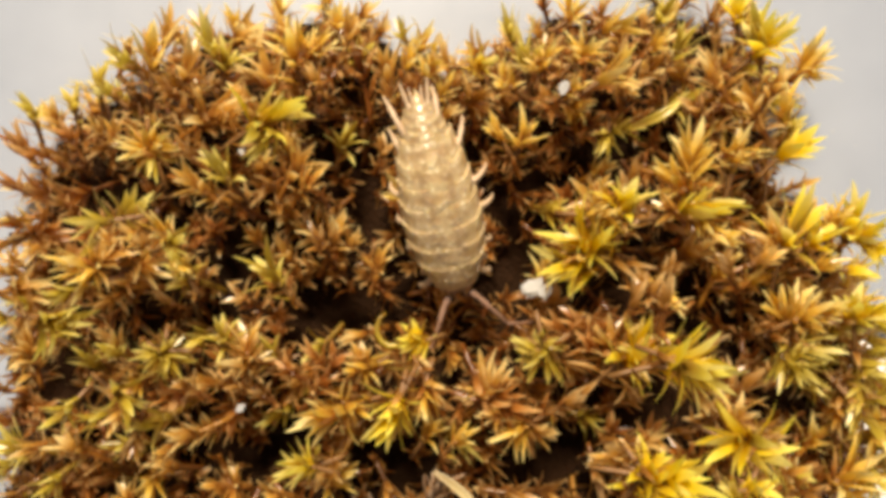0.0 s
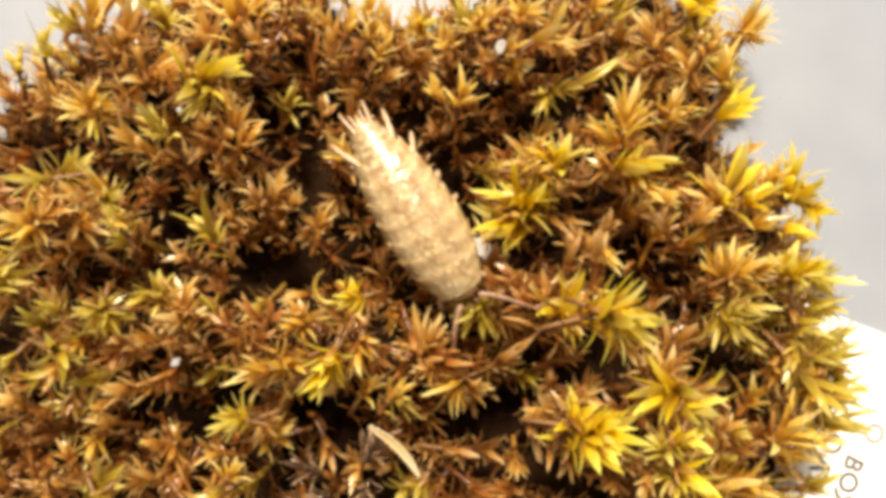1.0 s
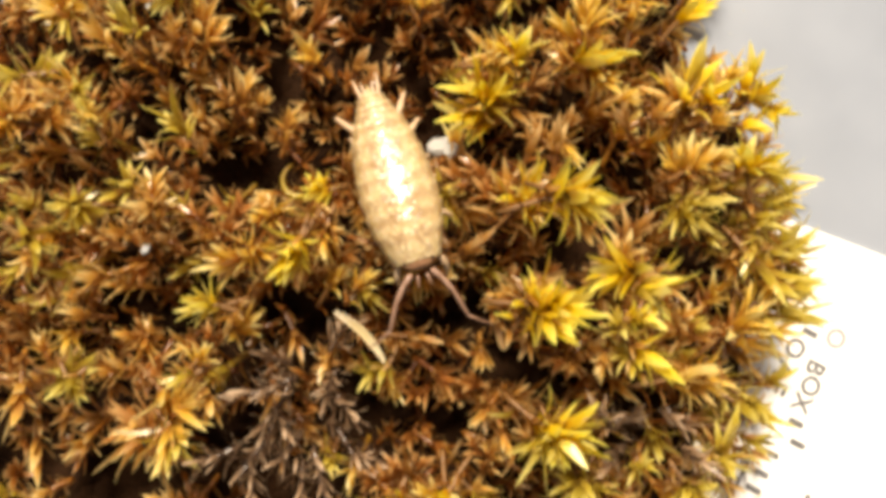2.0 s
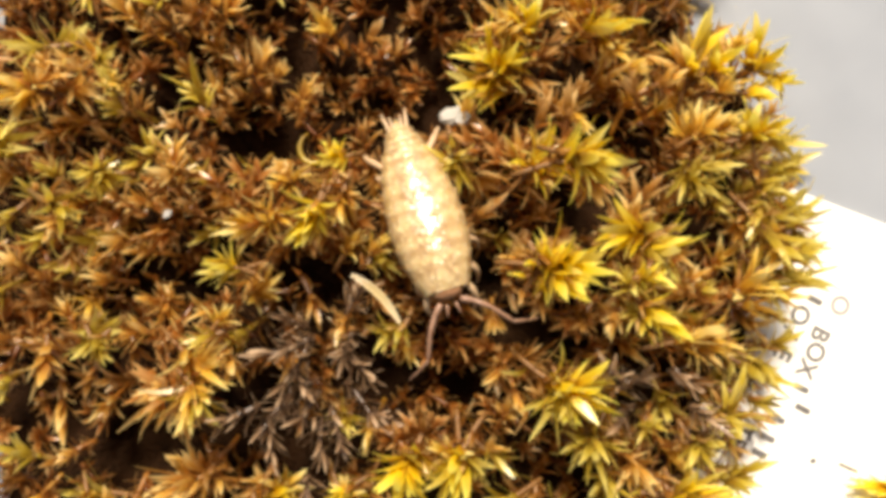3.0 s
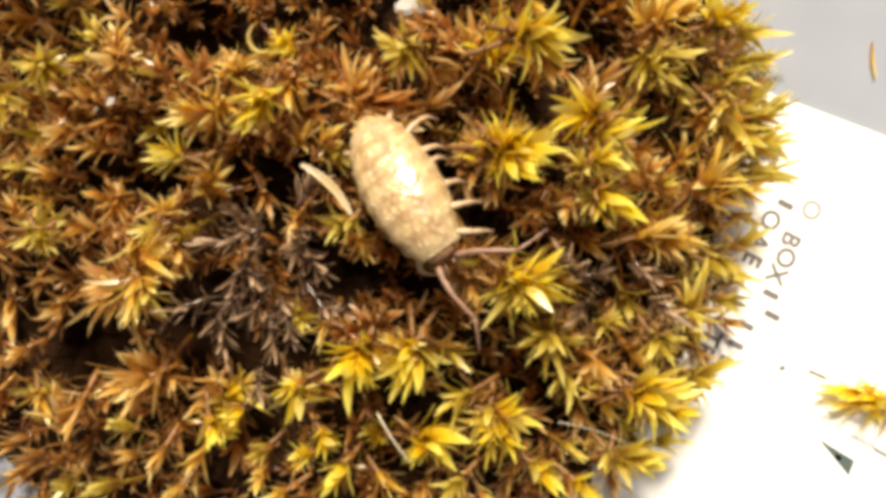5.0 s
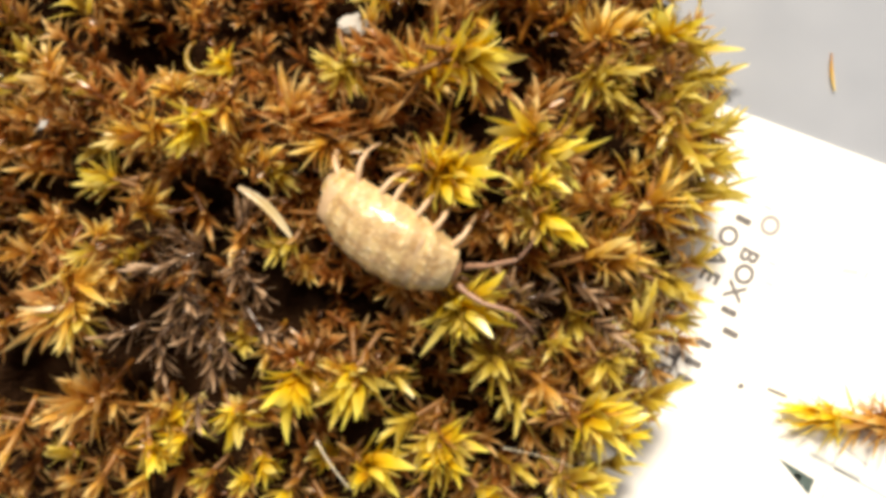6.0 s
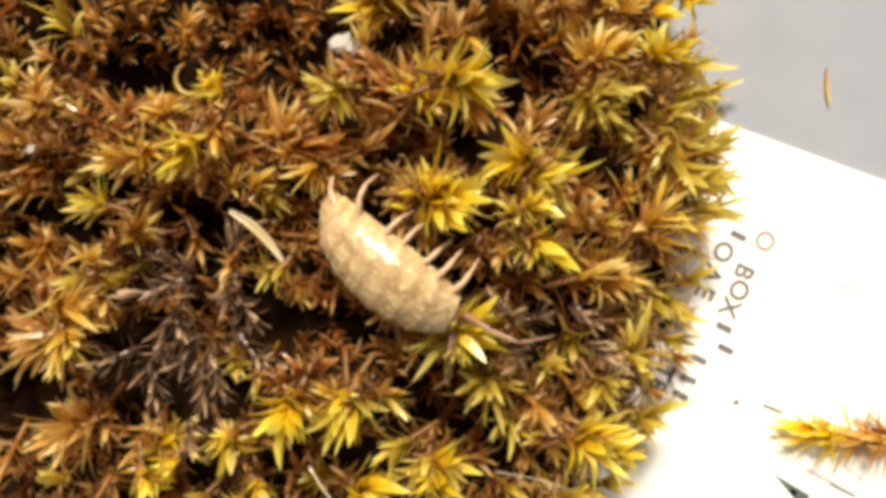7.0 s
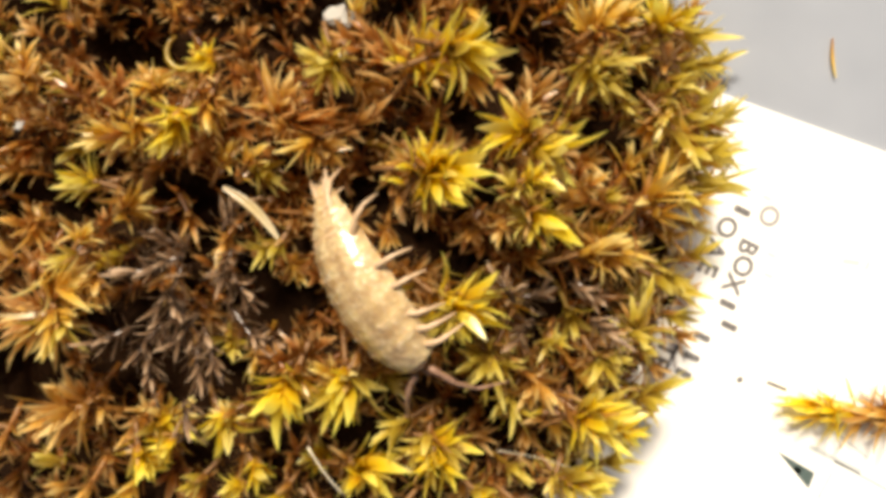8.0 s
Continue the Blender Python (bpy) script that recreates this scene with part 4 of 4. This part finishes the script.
def sprig(name, x, y, bearing, length, kind, label, seed):
    """A loose moss sprig lying on its side: stem and leaves."""
    rng = random.Random(seed)
    ob = tagged(new(name), label, "moss sprig")
    ob.matrix_basis = pose(x * MM, y * MM, 0, 0, 0, bearing)
    stem = Shape().tube([(-length * k / 6, 0.4 * math.sin(k), 1.2 - 0.1 * k) for k in range(7)], [0.3, 0.6, 0.78, 0.8, 0.8, 0.7, 0.4], 8)
    stem = child("stem", stem.mesh("stem", STEM), ob, label="brown moss stem")
    for i in range(int(length * 12)):
        s = rng.random()
        m = Matrix.Translation((-length * s * MM, 0, 1.2 * MM)) @ Matrix.Rotation(rng.uniform(-1.75, 1.75), 4, "X") @ Matrix.Rotation(
            -radians(rng.uniform(12, 58) + 26 * s), 4, "Y")
        k = rng.uniform(1.0, 1.6)
        child("leaf", rng.choice(leaf_meshes(kind if s < 0.35 else "O")), ob, m @ Matrix.Diagonal((k, k * 1.3, k * 1.3, 1)))
    return ob


sprig("moss_sprig", 36.2, -26.6, 172, 12.0, "Y", "loose yellow-brown moss sprig lying on the paper", 3)
curved_leaf("dry_leaf", arc((38.85, 6.8, -0.1), (39.0, 3.2, 0.1), 0.1, 0.2), 0.12, LEAF["G"], "thin ochre dry leaf lying on the grey table", "dry leaf")


def dust():
    rng = random.Random(5)
    sh = Shape()
    for _ in range(70):
        x, y, r = rng.uniform(20, 70), rng.uniform(3, 60), rng.uniform(0.05, 0.16)
        if (Vector((x, y)) - EDGE_A).dot(EDGE_IN) > -0.5:
            continue
        sh.add([(x - r, y, -0.3), (x, y - r, -0.3), (x + r, y, -0.3), (x, y + r, -0.3), (x, y, -0.3 + r)], [(0, 1, 4), (1, 2, 4), (2, 3, 4), (3, 0, 4)])
    return tagged(new("dust", sh.mesh("dust", GRIT, False)), "fine pale dust specks on the grey table", "dust", kind="stuff")


dust()


# ---- the woodlouse ----
def half_width(x):
    """Half the body's width along its length, head at +x, in millimetres."""
    return 0.93 * float(np.interp(x, (-6.9, -6.2, -5.6, -4.6, -3.6, -2.4, -0.5, 1.5, 3.2, 4.6, 5.5, 6.2), (0.3, 0.85, 1.25, 1.75, 2.2, 2.65, 3.05, 3.2, 2.95, 2.45, 1.95, 1.35)))


def arch(x, u, lift=0.0):
    w = half_width(x)
    h = 0.68 * w + 0.12 + 0.3 * (2.98 - w) * min(1.0, max(0.0, (x + 4.0) / 4.0))
    return (w * math.sin(u * 1.35) / math.sin(1.35) + 0, 0.25 + h * (1 - abs(u) ** 2.5) + lift)


def plate_mesh(name, shape):
    me = shape.mesh(name, SHELL)
    me.set_sharp_from_angle(angle=0.9)
    return me


def tergite(front, length, sweep, flare=0.0, hood=0.0, proud=0.075):
    """One arched back plate: its rear edge stands proud of the next, its side lobes point backwards."""
    nu, nv = 23, 6
    sh, v, f = Shape(), [], []
    for layer in (0, 1):
        for j in range(nv):
            s = j / (nv - 1)
            for i in range(nu):
                u = -1 + 2 * i / (nu - 1)
                x = front - length * s - sweep * abs(u) ** 3.5 * (0.35 + 0.85 * s)
                y, z = arch(front - length * s, u, 0.02 + proud * s ** 3 - 0.15 * (1 - s) ** 4)
                z += 0.16 * math.exp(-(u / 0.17) ** 2) * math.sin(math.pi * min(1.0, s * 1.05)) ** 2
                y *= 1 + flare * s ** 3 * abs(u) ** 5
                z -= hood * (1 - s) ** 2 * (z - 0.25)
                if layer:
                    y, z = y * 0.975, z - 0.07
                v.append((x, y, z))
    k = nu * nv
    for j in range(nv - 1):
        for i in range(nu - 1):
            a = j * nu + i
            f += [(a, a + nu, a + nu + 1, a + 1), (k + a, k + a + 1, k + a + nu + 1, k + a + nu)]
    for i in range(nu - 1):
        f += [(i, i + 1, k + i + 1, k + i), ((nv - 1) * nu + i + 1, (nv - 1) * nu + i, k + (nv - 1) * nu + i, k + (nv - 1) * nu + i + 1)]
    for j in range(nv - 1):
        a, b = j * nu, j * nu + nu - 1
        f += [(a + nu, a, k + a, k + a + nu), (b, b + nu, k + b + nu, k + b)]
    sh.add(v, f, [((k % nu) / (nu - 1), ((k // nu) % nv) / (nv - 1)) for k in range(len(v))])
    # rows of pale granules along the rear edge and across the middle
    rng = random.Random(int(front * 100) + 900)
    for s, count in ((0.93, 21), (0.5, 15)):
        for i in range(count):
            u = -0.93 + 1.86 * (i + rng.uniform(-0.3, 0.3)) / (count - 1)
            x = front - length * s - sweep * abs(u) ** 3.5 * (0.35 + 0.85 * s)
            y, z = arch(front - length * s, u, 0.02 + proud * s ** 3)
            r = rng.uniform(0.04, 0.075)
            ring = [(x + r * math.cos(k * 1.2566), y + r * math.sin(k * 1.2566), z - 0.03 - 0.6 * r * abs(math.sin(k * 1.2566)) * abs(u)) for k in range(5)]
            sh.add(ring + [(x, y + 0.4 * r * u, z + r * 0.75)], [(k, (k + 1) % 5, 5) for k in range(5)], [(0.5, 1.0)] * 6)
    return sh


def limb(pts, radii, sides=7):
    """A jointed limb: each stretch swells a little towards its joint."""
    fine_p, fine_r = [], []
    for a, b, ra, rb in zip(pts, pts[1:], radii, radii[1:]):
        for s in (0.0, 0.3, 0.8, 0.97):
            fine_p.append(Vector(a).lerp(Vector(b), s))
            fine_r.append((ra + (rb - ra) * s) * (0.8 if s in (0.0, 0.97) else 1.08))
    fine_p.append(Vector(pts[-1]))
    fine_r.append(radii[-1] * 0.6)
    return Shape().tube(fine_p, fine_r, sides)


def ball(name, radius, squash, material):
    bm = bmesh.new()
    bmesh.ops.create_uvsphere(bm, u_segments=18, v_segments=12, radius=MM)
    for v in bm.verts:
        c = v.co / MM
        c.z += 0.12 * noise.noise(c * 2.2)
        v.co = Vector((c.x * radius * squash[0], c.y * radius * squash[1], c.z * radius * squash[2])) * MM
    me = bpy.data.meshes.new(name)
    bm.to_mesh(me)
    bm.free()
    me.materials.append(material)
    me.polygons.foreach_set("use_smooth", [True] * len(me.polygons))
    return me


STRETCH = 1.19  # length against breadth


def woodlouse():
    body = tagged(new("woodlouse"), "tan mottled woodlouse with long feelers walking over the moss", "woodlouse")
    head = child("head", ball("head", 0.85, (0.95, 1.5, 0.85), HEAD), body, pose(5.4 * MM, 0, 0.95 * MM, 0, 14, 0), "brown rounded head")
    for s in (-1, 1):
        child("eye", ball("eye", 0.22, (1, 0.7, 1), EYE), head, pose(0.05 * MM, s * 1.02 * MM, 0.28 * MM), "small black eye")
    for i in range(7):
        child("back_plate", plate_mesh("back_plate", tergite(5.55 - i * 1.27, 1.95, 0.36 + 0.06 * i, 0.07 if i < 2 else 0.03, 0.06 if i == 0 else 0.0, (0.17, 0.17, 0.12, 0.08, 0.075, 0.075, 0.075)[i])), body)
    for i in range(5):
        child("tail_plate", plate_mesh("tail_plate", tergite(-3.35 - i * 0.52, 0.85, 0.5 if i > 1 else 0.35, 0.04)), body)
    tip = Shape().add([(-5.5, -0.72, 0.5), (-5.5, 0, 1.0), (-5.5, 0.72, 0.5), (-6.4, -0.42, 0.5), (-6.4, 0, 0.85), (-6.4, 0.42, 0.5), (-7.3, 0, 0.5), (-6.3, 0, 0.3)],
                      [(0, 1, 4, 3), (1, 2, 5, 4), (3, 4, 6), (4, 5, 6), (0, 3, 7), (5, 2, 7), (3, 6, 7), (6, 5, 7), (2, 1, 0), (2, 0, 7)])
    child("tail_point", tip.mesh("tail_point", SHELL), body)
    for s in (-1, 1):
        child("tail_limb", limb([(-5.7, s * 0.5, 0.55), (-6.5, s * 0.75, 0.55), (-7.8, s * 1.0, 0.5)], [0.28, 0.2, 0.05]).mesh("tail_limb", LIMB), body, label="pale pointed tail limb")
        child("tail_limb", limb([(-6.1, s * 0.3, 0.5), (-7.4, s * 0.45, 0.5)], [0.2, 0.05]).mesh("tail_limb", LIMB), body)
    belly = Shape()
    xs = [3.6 - k * 0.66 for k in range(12)]
    belly.tube([(x, 0, 0.95) for x in xs], [0.55 * half_width(x) * 0.9 for x in xs], 12)
    belly.v = [(x, y * 1.55, 0.95 + (z - 0.95) * 0.55) for x, y, z in belly.v]
    child("belly", belly.mesh("belly", LIMB), body, label="pale underside")
    legs = []
    for i in range(7):
        lean = (38, 24, 10, -6, -24, -46, -64)[i]
        reach = (0.85, 0.88, 0.9, 0.9, 0.98, 1.25, 1.45)[i]
        for s in (-1, 1):
            d = Vector((math.sin(radians(lean)), s * math.cos(radians(lean)), 0))
            pts = [d * 0.0, d * (1.5 * reach) + Vector((0, 0, 0.3)), d * (2.5 * reach) + Vector((0.12, 0, 0.05)), d * (3.2 * reach) + Vector((0.15, 0, -0.7)), d * (3.7 * reach) + Vector((0.3, 0, -1.9))]
            leg = child("leg", limb(pts, [0.3, 0.27, 0.22, 0.16, 0.05]).mesh("leg", LIMB), body, pose((4.6 - i * 1.25) * MM, s * half_width(4.6 - i * 1.25) * 0.36 * MM, 0.35 * MM), "pale jointed leg")
            legs.append((leg, i, s))
    feelers = []
    for s in (-1, 1):
        base = limb([(0, 0, 0), (0.9, s * 0.15, 0.35), (2.2, s * 0.1, 0.7), (4.4, -s * 0.25, 0.5)], [0.25, 0.22, 0.19, 0.14])
        f = child("feeler", base.mesh("feeler", FEELER), body, pose(6.2 * MM, s * 0.75 * MM, 1.0 * MM), "brown jointed feeler")
        child("feeler_tip", limb([(4.4, -s * 0.25, 0.5), (5.5, s * 0.25, 0.2), (6.7, s * 0.9, -0.2)], [0.13, 0.1, 0.03]).mesh("feeler_tip", FEELER), f)
        feelers.append((f, s))
        child("mouth_feeler", limb([(6.3, s * 0.35, 0.6), (7.0, s * 0.5, 0.4)], [0.14, 0.05]).mesh("mouth_feeler", FEELER), body)
    for ob in body.children_recursive:
        if ob.name.split(".")[0] in ("back_plate", "tail_plate", "tail_point", "tail_limb", "belly", "mouth_feeler"):
            ob.data.transform(Matrix.Diagonal((STRETCH, 1, 1, 1)))
        elif ob.parent == body:
            ob.location.x *= STRETCH
    return body, legs, feelers


louse, louse_legs, louse_feelers = woodlouse()


# how strongly the back is hunched: seconds, bend for each millimetre of length (radians)
HUNCH = [(0.0, 0.03), (0.5, 0.03), (1.0, 0.01), (1.5, 0.008), (2.0, 0.006), (2.2, 0.006), (3.5, 0.008), (4.0, 0.02), (4.5, 0.05), (5.2, 0.11), (5.8, 0.15), (6.4, 0.15),
         (7.0, 0.12), (7.5, 0.10), (7.8, 0.085), (8.0, 0.07)]


def hunch_at(t):
    return float(np.interp(t, [h[0] for h in HUNCH], [h[1] for h in HUNCH]))


def bent(x, k):
    """Where a slice of the body x millimetres ahead of its middle goes when the back bends by k."""
    k = k * (0.64 if x > 0 else 0.74)
    a = k * x
    return Matrix.Translation((math.sin(a) / k * MM, 0, -(1 - math.cos(a)) / k * MM + 0.9 * MM)) @ Matrix.Rotation(a, 4, "Y") @ Matrix.Translation((-x * MM, 0, -0.9 * MM))


def dip_at(t, s):
    """How far a feeler dips, in degrees."""
    return float(np.interp(t, (0, 1.0, 1.5, 2.2, 3.5, 4.0, 4.5, 5.8, 6.5, 7.0, 7.5, 8.0), (0, 14, 40, 22, 26, 10, 10, -30, -28, -28, -10, 30) if s > 0 else (0, 14, 40, 22, 26, 10, 10, -30, 10, 0, -20, 5)))


def tuck_at(t, i, s):
    """How far a leg is folded under the body, in degrees; the hindmost trail behind, the others show when the body rolls."""
    if i >= 5:
        return float(np.interp(t, (0, 1.5, 3.5, 4.5, 5.8, 8.0), (4, 6, 14, 8, 0, -6) if s > 0 else (4, 20, 40, 40, 40, 40)))
    if s > 0 and i in (2, 3, 4):
        return float(np.interp(t, (0, 0.8, 1.5, 3.5, 4.5, 5.6, 8.0), (10, 30, 22, 30, 20, 0, -6)))
    if s > 0:
        return float(np.interp(t, (0, 0.8, 3.5, 4.0, 5.6, 8.0), (20, 40, 34, 8, 0, -6)))
    return float(np.interp(t, (0, 0.8, 8.0), (26, 42, 42)))


def middle(ob):
    """The middle of a part along the body, in millimetres."""
    xs = [v.co.x for v in ob.data.vertices]
    return (ob.location.x + (min(xs) + max(xs)) / 2) / MM


def motions():
    # seconds; place in millimetres; roll, pitch (positive: head down), heading
    rows = [
        (0.0, -12.71, 14.32, 14.30, 0, 24, -77),
        (0.2, -12.01, 14.59, 14.30, 0, 24, -74),
        (0.4, -11.36, 13.87, 14.30, 0, 22, -72),
        (0.6, -9.76, 12.10, 14.30, 0, 18, -62),
        (0.9, -9.49, 10.28, 14.30, 0, 8, -58),
        (1.0, -9.53, 10.12, 14.30, 0, 6, -58),
        (1.5, -9.14, 7.87, 14.30, 0, -8, -60),
        (1.8, -8.24, 5.54, 14.30, 0, -12, -72),
        (2.2, -8.53, 2.90, 14.40, 0, -15, -74),
        (3.4, -6.94, -2.81, 14.50, 0, -16, -73),
        (3.6, -6.94, -3.72, 14.80, 0, -16, -72),
        (4.2, -5.76, -5.20, 15.80, 2, -20, -76),
        (4.7, -6.13, -6.51, 16.20, 6, -24, -69),
        (5.8, -2.70, -8.67, 16.00, 24, -20, -38),
        (6.4, -2.47, -9.52, 15.89, 28, -20, -34),
        (7.0, -1.88, -9.80, 15.78, 30, -15, -41),
        (7.4, -2.22, -9.72, 15.71, 32, -13, -48),
        (7.7, -0.88, -10.55, 15.65, 34, -10, -53),
        (8.0, -2.70, -12.92, 15.60, 40, -4, -60),
    ]
    walk(louse, [(t, pose(x * MM, y * MM, z * MM, roll, pitch, head)) for t, x, y, z, roll, pitch, head in rows])
    # the back plates follow the hunch
    for ob in louse.children:
        kind = ob.name.split(".")[0]
        if kind in ("back_plate", "tail_plate", "tail_point", "tail_limb", "head", "mouth_feeler"):
            at, home = middle(ob), ob.matrix_basis.copy()
            walk(ob, [(t, bent(at, k) @ home) for t, k in HUNCH])
    # feelers: seconds, left and right bearing from straight ahead
    sweep = [(0, 37, -33), (0.6, 58, -8), (1.0, 46, -42), (1.5, 18, -58), (1.8, 40, -36), (2.2, 14, -48), (2.8, 45, -40), (3.5, 66, -26), (4.0, 45, -78), (4.2, 62, -28),
             (4.7, 70, 14), (5.2, 60, -10), (5.8, 58, 2), (6.0, 58, 0), (6.5, 36, -38), (6.7, 22, -88), (7.0, 25, -70), (7.4, 40, -62), (7.7, 44, -48), (8.0, 4, -58)]
    for f, s in louse_feelers:
        home = f.location.copy()
        walk(f, [(t, bent(home.x / MM, hunch_at(t)) @ Matrix.Translation(home) @ pose(0, 0, 0, 0, dip_at(t, s) + 4 * math.sin(3 * t + s), left if s > 0 else right))
                 for t, left, right in sweep])
    # legs step in waves from the rear to the front while it walks
    for leg, i, s in louse_legs:
        home = leg.location.copy()
        steps = []
        for k in range(0, 41):
            t = k * 0.2
            beat = 2 * math.pi * 1.1 * t + i * 0.9 + (math.pi if s > 0 else 0)
            steps.append((t, bent(home.x / MM, hunch_at(t)) @ Matrix.Translation(home) @ pose(0, 0, 0, s * (7 * max(0.0, math.cos(beat)) - tuck_at(t, i, s)), 0, 17 * math.sin(beat) + 9 * math.sin(2.3 * i + s))))
        walk(leg, steps)


motions()
